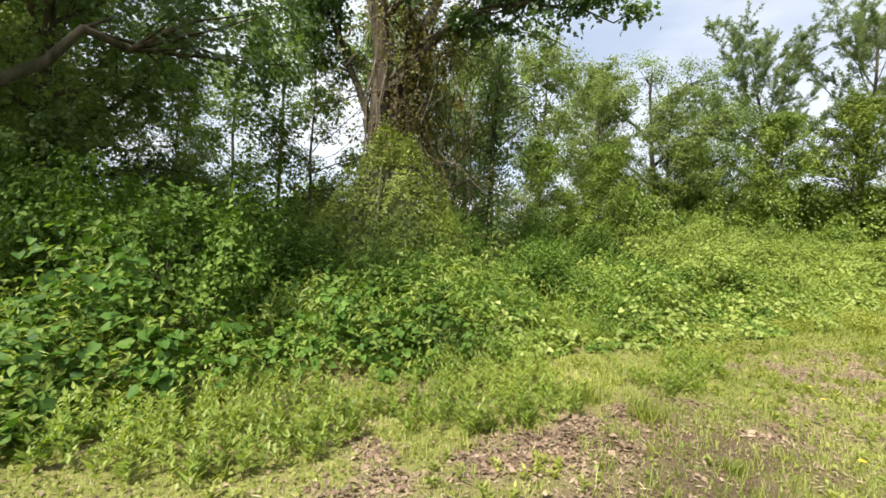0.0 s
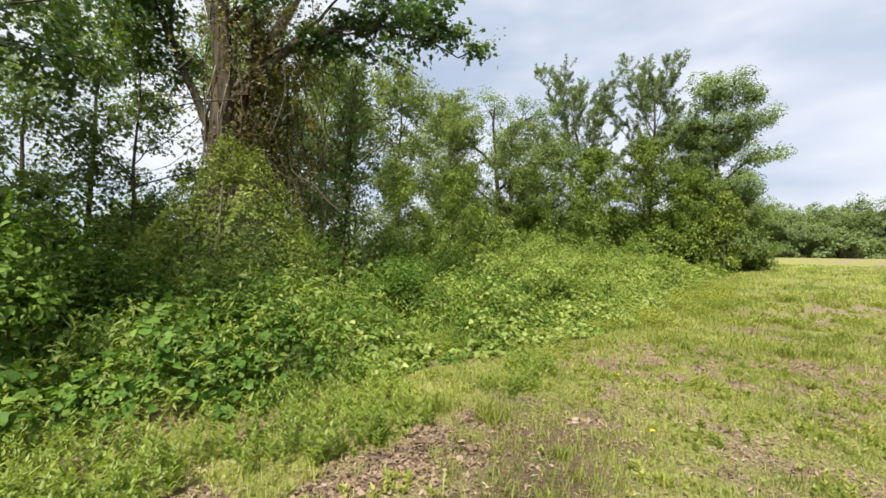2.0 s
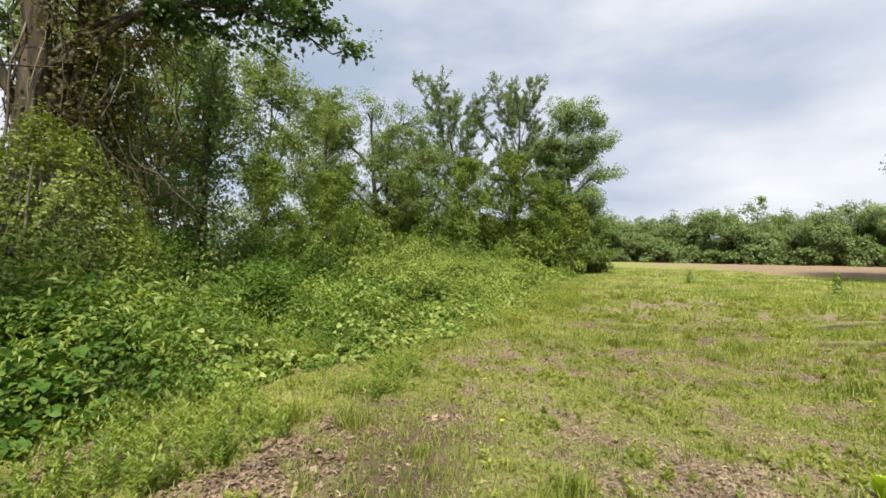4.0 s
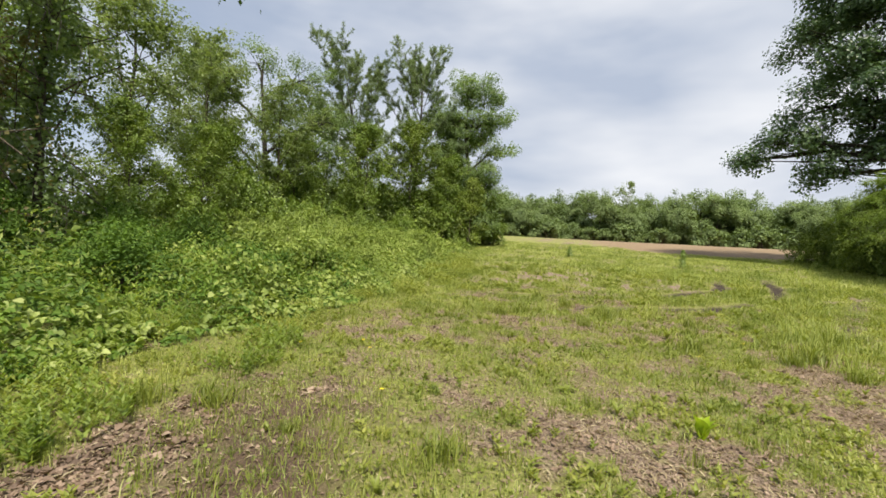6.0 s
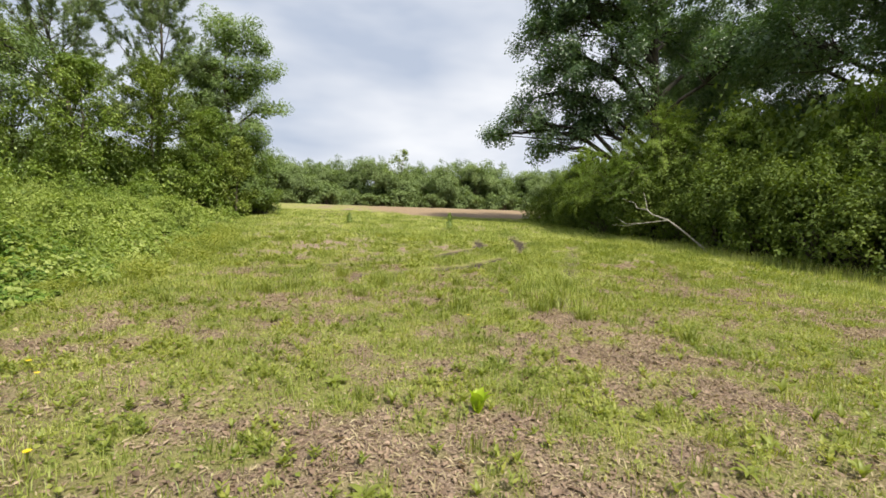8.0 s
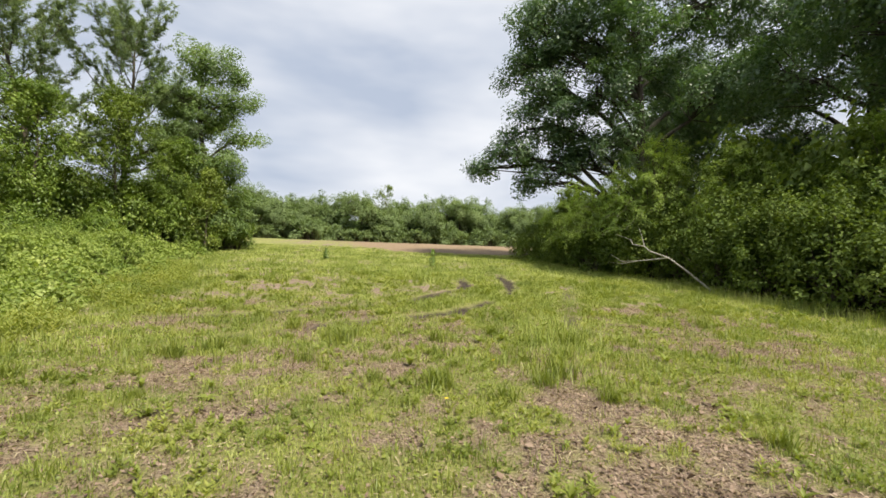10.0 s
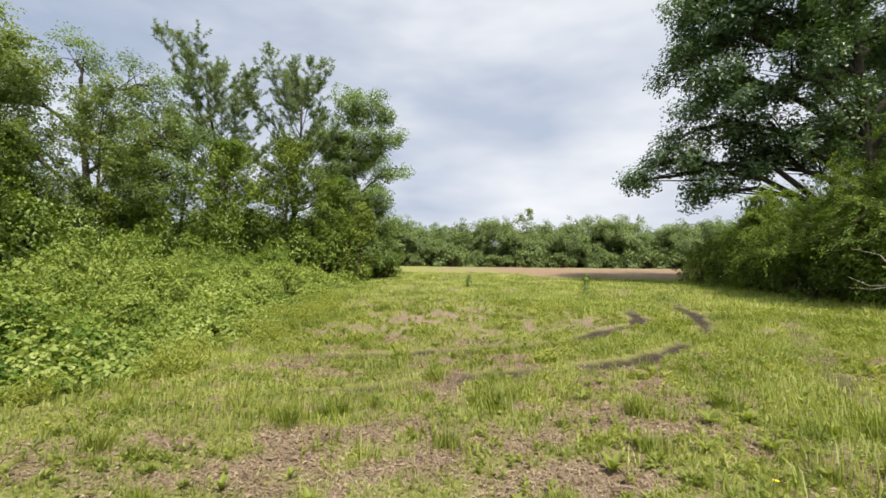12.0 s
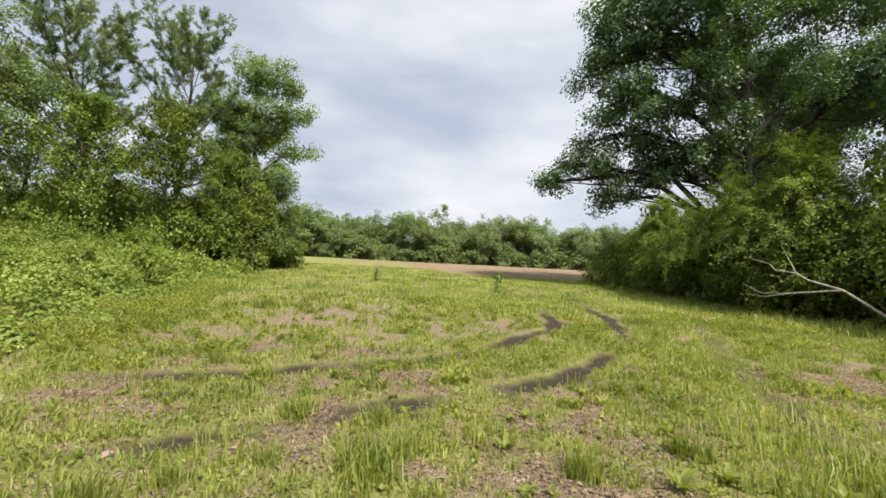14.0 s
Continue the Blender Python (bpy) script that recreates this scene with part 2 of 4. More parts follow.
def blade_arrays(at, height, lean, width, r=rng, up=1.0):
    """Grass blades: two-piece tapered strips that bend over."""
    n = len(at)
    a = r.uniform(0, 2 * np.pi, n)
    b = a + r.normal(0, 0.6, n) + np.pi / 2
    d = np.stack([np.cos(a), np.sin(a), np.zeros(n)], 1) * (height * lean)[:, None]
    w = np.stack([np.cos(b), np.sin(b), np.zeros(n)], 1) * (np.broadcast_to(width, n))[:, None] / 2
    z = np.array([0, 0, up])[None] * height[:, None]
    v = np.stack([at - w, at + w, at + z * 0.6 + d * 0.35 - w * 0.7, at + z * 0.6 + d * 0.35 + w * 0.7, at + z * (1 - 0.35 * lean[:, None]) + d], 1)
    f = (np.arange(n)[:, None, None] * 5 + np.array([(0, 1, 3), (0, 3, 2), (2, 3, 4)])[None]).reshape(-1, 3)
    return v.reshape(-1, 3), f


def joined(pieces):
    vs, fs, k = [], [], 0
    for v, f in pieces:
        vs.append(v)
        fs.append(f + k)
        k += len(v)
    return np.concatenate(vs), np.concatenate(fs)


def tube(points, radii, sides=7):
    p, rad = np.asarray(points, float), np.asarray(radii, float)
    d = unit(np.gradient(p, axis=0))
    ref = np.where(np.abs(d[:, 2:3]) > 0.9, np.array([[1.0, 0, 0]]), np.array([[0, 0, 1.0]]))
    u = unit(np.cross(d, ref))
    w = np.cross(d, u)
    a = np.linspace(0, 2 * np.pi, sides, endpoint=False)
    v = p[:, None] + rad[:, None, None] * (u[:, None] * np.cos(a)[None, :, None] + w[:, None] * np.sin(a)[None, :, None])
    k = np.arange(len(p) - 1)[:, None] * sides
    i = np.arange(sides)[None]
    j = (i + 1) % sides
    f = np.stack([k + i, k + j, k + sides + j, k + sides + i], -1).reshape(-1, 4)
    return v.reshape(-1, 3), f


def bough(start, way, length, r, steps=6, bend=0.25, rise=0.0):
    """A wandering line that starts one way."""
    p, d = [np.array(start, float)], unit(np.array(way, float))
    for _ in range(steps):
        d = unit(d + r.normal(0, bend, 3) / 2 + np.array([0, 0, rise / steps]))
        p.append(p[-1] + d * length / steps)
    return np.array(p)


# ---- the lie of the land ----
def ground_z(x, y):
    x, y = np.asarray(x, float), np.asarray(y, float)
    z = np.interp(y, [-400, 11, 14, 20, 30, 45, 60, 72, 400], [0, 0.03, 0.15, 0.45, 0.75, 1.75, 3.1, 3.4, 3.4])
    return z + (fbm(x, y, 3.0, 5) - 0.5) * 0.1 + (fbm(x, y, 0.7, 8) - 0.5) * 0.05


EDGE_Y = [-30, -1.5, 0, 2.5, 6, 9, 13, 17, 21, 28, 36, 42, 50, 70]
EDGE_X = [-2.4, -3.2, -4.3, -4.6, -5.2, -5.6, -6.4, -6.9, -8.2, -11, -12.4, -13.6, -13.5, -14]


def thicket_edge(y):
    """Where the mown ground ends and the undergrowth begins."""
    return np.interp(y, EDGE_Y, EDGE_X)


HEDGE_Y = [-10, 8, 14, 18, 24, 32, 40, 48, 60]
HEDGE_X = [14, 13.4, 13.2, 12.6, 12.4, 12.0, 11.6, 13.5, 22]


def hedge_edge(y):
    return np.interp(y, HEDGE_Y, HEDGE_X)


# wheel lines over the plan, with how bare each stretch is
OUTER_RUT = [(-4.6, 9.6, 0.2), (-2.6, 10.4, 0.35), (-1.9, 10.8, 0.65), (-1.2, 11.3, 0.35), (-0.4, 11.85, 0.75), (0.1, 12.1, 0.6), (0.6, 12.4, 0.3), (1.4, 12.9, 0.85), (2.2, 13.7, 0.9), (3.0, 14.75, 1), (3.6, 15.7, 0.3), (4.3, 16.9, 0.5), (4.9, 18.5, 1), (5.3, 20.5, 0.9), (6.0, 24.5, 0.6), (7.2, 29, 0.2)]
INNER_RUT = [(-5.2, 12.2, 0.3), (-2.5, 13.0, 0.8), (-1.3, 13.65, 0.6), (-0.1, 14.3, 0.7), (1.1, 15.4, 0.5), (2.0, 16.7, 1), (2.9, 17.8, 1), (3.4, 19, 1), (3.5, 21, 0.7), (4.2, 25, 0.2)]
OLD_RUT = [(4.2, 10.5, 0.3), (4.5, 12.3, 0.6), (5.4, 14.5, 0.42), (6.4, 17, 0.55), (7.7, 19.8, 0.45), (9, 25, 0.2)]


def rut_depth(x, y, half=0.14):
    """0 to 1, deepest on the wheels' lines, with worn and grown-over stretches."""
    best = np.zeros(np.shape(x))
    ragged = (fbm(x, y, 0.4, 21) - 0.5) * 0.34
    for line in (OUTER_RUT, INNER_RUT, OLD_RUT):
        for (x0, y0, s0), (x1, y1, s1) in zip(line, line[1:]):
            ex, ey = x1 - x0, y1 - y0
            t = np.clip(((x - x0) * ex + (y - y0) * ey) / (ex * ex + ey * ey), 0, 1)
            d = np.hypot(x - x0 - t * ex, y - y0 - t * ey)
            best = np.maximum(best, np.clip(1.9 - (d + ragged) / half, 0, 1) * np.clip((s0 + (s1 - s0) * t) * 1.9 - 0.55, 0, 1))
    return best * np.clip((fbm(x, y, 0.5, 31) - 0.16) * 5, 0, 1)


BARE_SPOTS = [(0.15, 5.0, 0.7), (0.5, 3.5, 0.7), (-0.6, 3.9, 0.5), (2.4, 5.2, 0.8), (3.9, 5.0, 1.3), (4.6, 8.4, 0.9), (5.4, 10.0, 1.1), (1.8, 7.6, 0.6), (1.2, 8.9, 0.5), (-0.2, 12.6, 0.7), (2.4, 10.0, 0.5), (-3.2, 16.5, 1.4), (5.9, 14.0, 0.9), (-4.5, 24, 2.5), (1.0, 10.2, 0.8), (2.2, 11.2, 0.7), (-0.8, 10.8, 0.6), (3.4, 11.6, 0.6), (0.3, 8.3, 0.6), (-1.8, 8.2, 0.6), (6.2, 11.5, 1.6), (7.2, 14.5, 1.6), (5.2, 12.4, 0.8), (8.6, 17.5, 1.6), (4.5, 9.6, 0.6)]


def dark_patch_of(x, y):
    """A darker patch of the ground where the mown ground meets the thicket."""
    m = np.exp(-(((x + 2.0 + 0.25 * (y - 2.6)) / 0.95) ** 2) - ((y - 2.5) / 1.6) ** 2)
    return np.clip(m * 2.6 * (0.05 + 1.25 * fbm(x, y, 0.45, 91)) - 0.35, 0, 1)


def cover_of(x, y):
    """How thick the green stands: thin over the leaf litter near the start, full along the thicket."""
    n = fbm(x, y, 1.3, 11) * 0.4 + fbm(x, y, 0.33, 14) * 0.6
    edge = thicket_edge(y)
    lush = np.clip(1 - (x - edge) / 2.2, 0, 1)
    worn = np.exp(-((x - 1.5) / 2.6) ** 2 - ((y - 2.5) / 4.5) ** 2) * 0.14
    for bx, by, br in BARE_SPOTS:
        worn = worn + 0.36 * np.exp(-((x - bx) ** 2 + (y - by) ** 2) / (br * br))
    strip = np.exp(-(((x + 2.42 + 0.33 * (y - 1.3)) / 0.17) ** 2) - ((y - 2.0) / 1.15) ** 2) * 0.95
    strip = strip - 0.5 * np.exp(-(((x + 3.2) / 0.45) ** 2) - ((y - 0.8) / 2.4) ** 2)
    thin_grass = 0.4 * np.exp(-(((x + 1.4) / 0.75) ** 2) - ((y - 1.8) / 1.6) ** 2)
    patches = (fbm(x, y, 5.0, 17) - 0.5) * np.clip((y - 6) / 8, 0.25, 1) * 1.15
    far = np.clip((y - 6) / 6, 0, 1) * 0.2 + np.clip((y - 13) / 10, 0, 1) * 0.12
    return np.clip((n - 0.5) * 4.0 + 0.66 + 0.7 * lush - worn - strip + far + patches + thin_grass + 0.22 * dark_patch_of(x, y), 0, 1)


def field_of(x, y):
    return np.clip((y - 43 + (fbm(x, y, 9, 41) - 0.5) * 16 - np.clip(-x + 1, 0, 40) * 1.3) / 5, 0, 1)


def axis(near, far, step, grow):
    a = [near]
    while a[-1] < far:
        a.append(a[-1] + step)
        step *= grow
    return a


# ground: one sheet, fine where the path runs
xs = np.array([-v for v in axis(7.0, 700, 0.12, 1.13)][::-1] + list(np.arange(-6.9, 10, 0.1)) + axis(10, 700, 0.12, 1.13))
ys = np.array([-v for v in axis(2.0, 700, 0.12, 1.13)][::-1] + list(np.arange(-1.9, 26, 0.1)) + axis(26, 900, 0.12, 1.09))
gx, gy = np.meshgrid(xs, ys)
gx, gy = gx.ravel(), gy.ravel()
rut = rut_depth(gx, gy)
gz = ground_z(gx, gy) - 0.07 * rut
nx, ny = len(xs), len(ys)
ii = (np.arange(ny - 1)[:, None] * nx + np.arange(nx - 1)[None]).ravel()
me = mesh_of("ground", np.stack([gx, gy, gz], 1), np.stack([ii, ii + 1, ii + nx + 1, ii + nx], 1), GROUND, True)
for mask_name, values in (("cover", cover_of(gx, gy)), ("rut", np.clip(rut * (0.35 + 2.1 * fbm(gx, gy, 0.35, 23)), 0, 1)), ("field", field_of(gx, gy)), ("dark_patch", dark_patch_of(gx, gy))):
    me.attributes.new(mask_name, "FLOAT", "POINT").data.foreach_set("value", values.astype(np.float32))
tagged(new("ground", me), "rough mown field with patchy grass, leaf litter and muddy wheel ruts", "ground", kind="structure")


def clumps(centres, reach, leaves, r, flat=0.75, sprigs=6, core=0.42):
    """Places and facings of leaves that stand in sprigs, several sprigs round each centre."""
    n = len(centres) * sprigs
    which = np.repeat(np.arange(len(centres)), sprigs)
    squash = np.array([1.15, 1.15, flat])
    away = unit(r.normal(size=(n, 3))) * r.random((n, 1)) ** 0.5
    spots = centres[which] + away * reach[which, None] * squash
    small = reach[which] * core * r.uniform(0.5, 1.3, n)
    k = r.integers(0, n, leaves)
    off = unit(r.normal(size=(leaves, 3))) * r.random((leaves, 1)) ** 0.55
    at = spots[k] + off * small[k, None] * squash
    facing = off * 0.5 + away[k] * 0.4 + np.array([0, 0, 0.7]) + r.normal(0, 0.35, (leaves, 3))
    return at, facing


# ---- trees ----
def tree_meshes(seed, height, crown, bare, trunk, leaf, leaves, bark=BARK, foliage=WOOD_LEAF, limbs=14, lean=(0, 0), clump=0.9, flat=0.75, rise=0.5, outline=DIAMOND, thin=0.0, shape=0.5, twin=0, twigs=7, extra=()):
    """Trunk with limbs, and a crown of leaves in clumps at the ends of the twigs."""
    r = np.random.default_rng(seed)
    top = np.array([lean[0], lean[1], height])
    n = 9
    t = np.linspace(0, 1, n)
    line = t[:, None] * top[None] + np.concatenate([np.cumsum(r.normal(0, 0.012 * height, (n, 2)), 0) * t[:, None], np.zeros((n, 1))], 1)
    line[0, 2] = -0.3
    rad = trunk * (1 - 0.88 * t ** 0.9)
    rad[0] *= 1.5
    wood = [tube(line, rad, 10)]
    for _ in range(twin):
        fork = line[2] * 1.0
        other = bough(fork, (r.normal(0, 0.35), r.normal(0, 0.35), 1), height * 0.7, r, 7, 0.18)
        wood.append(tube(other, trunk * 0.62 * np.linspace(1, 0.15, 8), 8))
    tips = []
    for i in range(limbs):
        u = bare + (0.97 - bare) * ((i + r.random()) / limbs)
        start = np.array([np.interp(u, t, line[:, c]) for c in range(3)])
        a = i * 2.4 + r.normal(0, 0.4)
        rel = (u - bare) / (1 - bare)
        reach = crown * (math.sin(math.pi * min(1, 0.12 + 0.88 * rel) ** shape) * 0.75 + 0.25) * r.uniform(0.7, 1.12)
        way = np.array([math.cos(a), math.sin(a), rise * r.uniform(0.4, 1.4) + rel * 0.5])
        main = bough(start, way, reach, r, 6, 0.28, 0.25)
        w0 = trunk * (1 - 0.8 * u) * 0.42
        wood.append(tube(main, w0 * np.linspace(1, 0.18, 7), 6))
        tips.append(main[-1])
        for j in range(twigs):
            k = r.uniform(1.2, 6)
            s = np.array([np.interp(k, range(7), main[:, c]) for c in range(3)])
            d = unit(main[-1] - main[0]) + r.normal(0, 0.75, 3)
            sub = bough(s, d, reach * r.uniform(0.22, 0.45), r, 4, 0.3, 0.1)
            wood.append(tube(sub, w0 * 0.4 * np.linspace(1, 0.2, 5), 4))
            tips += [sub[-1], sub[3], sub[2], sub[1]]
        tips += [main[4], main[5]]
    for start, end, w0, rise_up in extra:
        start, end = np.array(start, float), np.array(end, float)
        q = np.linspace(0, 1, 9)
        arm = start + (end - start) * q[:, None] + r.normal(0, 0.14, (9, 3)) * np.sin(q * math.pi)[:, None] + np.array([0, 0, 1])[None] * (np.sin(q * math.pi) * rise_up)[:, None]
        wood.append(tube(arm, w0 * np.linspace(1, 0.15, 9), 8))
        for j in range(9):
            sub = bough(arm[r.integers(4, 9)], unit(end - start) + r.normal(0, 0.6, 3), r.uniform(0.7, 1.7), r, 4, 0.3, -0.15)
            wood.append(tube(sub, w0 * 0.2 * np.linspace(1, 0.3, 5), 4))
            tips += [sub[-1], sub[2], sub[3]] * 4
    tips = np.array(tips)
    keep = r.random(len(tips)) > thin
    tips = tips[keep]
    at, facing = clumps(tips, r.uniform(0.45, 1.15, len(tips)) * clump * 0.62, leaves, r, flat)
    v, f = leaf_arrays(at, facing, leaf * r.uniform(0.6, 1.3, leaves), outline, r=r)
    return mesh_of("trunk", *joined(wood), bark, True), mesh_of("crown", v, f, foliage)


def lobed_tree(seed, lobes, trunk, leaf, leaves, foliage, bark=BARK, clump=1.0, density=1.0, outline=DIAMOND, sides=8, stem=0.85, flat=0.55, droop=0.25):
    """A tree whose crown is a set of lobes (centre and half-sizes): a limb to each, twigs to pads of leaves on its outside."""
    r = np.random.default_rng(seed)
    lobes = np.array(lobes, float)
    top = lobes[np.argmax(lobes[:, 2]), :3] * np.array([0.8, 0.8, 1])
    n = 9
    t = np.linspace(0, 1, n)
    line = np.stack([top[0] * t ** 1.6, top[1] * t ** 1.6, top[2] * t], 1)
    line[1:, :2] += np.cumsum(r.normal(0, 0.012 * top[2], (n - 1, 2)), 0) * t[1:, None]
    line[0, 2] = -0.3
    rad = trunk * (1 - stem * t)
    rad[0] *= 1.4
    wood, centres, reach, outs = [tube(line, rad, sides + 2)], [], [], []
    for cx, cy, cz, rx, ry, rz in lobes:
        c = np.array([cx, cy, cz])
        foot_z = min(max(cz - 0.55 * math.hypot(cx, cy) - 0.6 * rz, 0.14 * top[2]), 0.92 * top[2])
        foot = np.array([np.interp(foot_z, line[:, 2], line[:, k]) for k in range(3)])
        q = np.linspace(0, 1, 7)
        span = np.linalg.norm(c - foot)
        limb = foot + (c - foot) * q[:, None] + r.normal(0, 0.035 * span, (7, 3)) * np.sin(q * math.pi)[:, None] + np.array([0, 0, 0.1 * span])[None] * np.sin(q * math.pi)[:, None]
        w0 = min(trunk * 0.5, 0.03 + 0.022 * span)
        wood.append(tube(limb, w0 * np.linspace(1, 0.35, 7), sides - 2))
        m = max(5, int(density * 2.6 * (rx * ry + rx * rz + ry * rz) / (clump * clump)))
        d = unit(r.normal(size=(m, 3)))
        p = c + d * np.array([rx, ry, rz]) * (0.35 + 0.8 * r.random((m, 1)) ** 0.7)
        for i in range(m):
            centres.append(p[i])
            outs.append(d[i])
            reach.append(clump * r.uniform(0.35, 1.3))
            if i % 2 == 0:
                k = r.integers(3, 7)
                mid_way = (limb[k] + p[i]) / 2 + r.normal(0, 0.12 * clump, 3)
                wood.append(tube([limb[k], mid_way, p[i]], w0 * np.array([0.32, 0.2, 0.07]), 4))
    centres, reach, outs = np.array(centres), np.array(reach), np.array(outs)
    share = reach ** 2 / np.sum(reach ** 2)
    k = r.choice(len(centres), leaves, p=share)
    off = unit(r.normal(size=(leaves, 3))) * r.random((leaves, 1)) ** 0.5
    at = centres[k] + off * reach[k, None] * np.array([1, 1, flat])
    at[:, 2] -= droop * reach[k] * (off[:, 0] ** 2 + off[:, 1] ** 2)
    facing = off * 0.45 + outs[k] * 0.45 + np.array([0, 0, 0.65]) + r.normal(0, 0.33, (leaves, 3))
    v, f = leaf_arrays(at, facing, leaf * r.uniform(0.6, 1.3, leaves), outline, r=r)
    return mesh_of("trunk", *joined(wood), bark, True), mesh_of("crown", v, f, foliage)


def pine_tree(seed, height, reach, trunk, bare=0.3, lean=(0, 0), whorls=15, needle=0.31, bark=BARK):
    """A pine: whorls of upswept limbs, each with sprays of twigs that end in brushes of needles."""
    r = np.random.default_rng(seed)
    t = np.linspace(0, 1, 10)
    line = np.stack([lean[0] * t ** 1.5, lean[1] * t ** 1.5, height * t], 1) + np.concatenate([r.normal(0, 0.09, (10, 2)) * t[:, None], np.zeros((10, 1))], 1)
    line[0, 2] = -0.3
    wood = [tube(line, trunk * (1 - 0.9 * t), 9)]
    at, way = [], []
    for w in range(whorls):
        u = bare + (0.93 - bare) * w / (whorls - 1)
        start = np.array([np.interp(u, t, line[:, c]) for c in range(3)])
        for j in range(4):
            rel = (u - bare) / (1 - bare)
            length = reach * (0.55 + 0.5 * math.sin(math.pi * min(1, 0.15 + rel * 0.85))) * r.uniform(0.4, 1.1)
            a = w * 0.9 + j * 1.571 + r.normal(0, 0.3)
            limb = bough(start, (math.cos(a), math.sin(a), 0.1 + 1.1 * rel), length, r, 6, 0.16, 0.7)
            wood.append(tube(limb, trunk * 0.24 * (1.1 - rel) * np.linspace(1, 0.2, 7), 5))
            for i in range(5 + int(length * 3.6)):
                k = r.uniform(1.8, 6)
                s = np.array([np.interp(k, range(7), limb[:, c]) for c in range(3)])
                d = unit(unit(limb[-1] - limb[0]) + np.array([r.normal(0, 0.75), r.normal(0, 0.75), r.uniform(-0.1, 0.6)]))
                twig_end = s + d * r.uniform(0.4, 1.25)
                wood.append(tube([s, twig_end], [0.014, 0.006], 3))
                for q in (0.35, 0.58, 0.8, 1.0):
                    at.append(s + (twig_end - s) * q)
                    way.append(d)
    at, way = np.repeat(np.array(at), 11, 0), np.repeat(np.array(way), 11, 0)
    n = len(at)
    out = unit(way * 0.75 + r.normal(0, 0.55, (n, 3)))
    v, f = leaf_arrays(at + out * needle * 0.3, r.normal(size=(n, 3)) + np.array([0, 0, 0.6]), needle * r.uniform(0.7, 1.25, n), NARROW * np.array([0.6, 1]), 0.1, out, r)
    return mesh_of("trunk", *joined(wood), bark, True), mesh_of("crown", v, f, NEEDLE)


def arching_bush(seed, height, reach, stems, leaf, foliage):
    """Many stems that rise from one foot and arch outwards, leafy sprays laid along them."""
    r = np.random.default_rng(seed)
    wood, at, face, along = [], [], [], []
    for i in range(stems):
        a, far_out = r.uniform(0, 2 * np.pi), r.random() ** 0.6
        tall = height * (1.06 - 0.62 * far_out ** 1.6) * r.uniform(0.75, 1.05)
        q = np.linspace(0, 1, 9)
        side = r.normal(0, 0.12)
        arch = np.stack([np.cos(a + side * q) * reach * far_out * q ** 1.25, np.sin(a + side * q) * reach * far_out * q ** 1.25, tall * np.sin(q * (1.5 + 0.75 * far_out)) * 1.0], 1) + r.normal(0, 0.05, (9, 3)) * q[:, None]
        arch[0, 2] = -0.1
        wood.append(tube(arch, 0.035 * np.linspace(1, 0.15, 9), 5))
        for j in range(15):
            k = r.uniform(2.6, 8)
            s = np.array([np.interp(k, range(9), arch[:, c]) for c in range(3)])
            head = unit(arch[min(8, int(k) + 1)] - arch[int(k) - 1])
            d = unit(head * 0.8 + np.array([r.normal(0, 0.7), r.normal(0, 0.7), r.normal(-0.05, 0.25)]))
            m = 26
            u = r.random(m)
            p = s + d * (u * r.uniform(0.4, 1.0))[:, None] - np.array([0, 0, 0.22]) * (u ** 2)[:, None] + r.normal(0, 0.06, (m, 3))
            at.append(p)
            face.append(np.tile(np.array([0, 0, 0.9]) + 0.35 * unit(arch[8] * np.array([1, 1, 0.3]) + 1e-6), (m, 1)) + r.normal(0, 0.33, (m, 3)))
            along.append(d + r.normal(0, 0.6, (m, 3)))
    at, face, along = np.concatenate(at), np.concatenate(face), np.concatenate(along)
    at[:, 2] = np.maximum(at[:, 2], 0.04)
    v, f = leaf_arrays(at, face, leaf * r.uniform(0.6, 1.3, len(at)), DIAMOND * np.array([0.75, 1]), 0.15, along, r)
    return mesh_of("trunk", *joined(wood), BARK, True), mesh_of("crown", v, f, foliage)


def random_lobes(seed, height, wide, count, low=0.25):
    """Rounded lobes heaped into one broad crown."""
    r = random.Random(seed)
    out = [(r.uniform(-0.4, 0.4), r.uniform(-0.4, 0.4), height * 0.8, wide * 0.42, wide * 0.42, height * 0.2)]
    for i in range(count - 1):
        a, h = i * 2.4 + r.uniform(-0.4, 0.4), low + (0.78 - low) * ((i * 0.618) % 1)
        away = wide * (0.95 - 0.55 * h) * r.uniform(0.55, 0.95)
        size = wide * r.uniform(0.3, 0.46)
        out.append((math.cos(a) * away, math.sin(a) * away, height * h, size * 1.1, size * 1.1, size * r.uniform(0.7, 0.95)))
    return out


def plant_tree(meshes, x, y, label, name="tree", category="tree", group="", turn=0, size=1.0):
    ob = thing(name, (x, y, float(ground_z(x, y)) - 0.05), label, category, group)
    ob.rotation_euler, ob.scale = (0, 0, radians(turn)), (size, size, size)
    part("trunk", meshes[0], ob)
    part("crown", meshes[1], ob)
    return ob


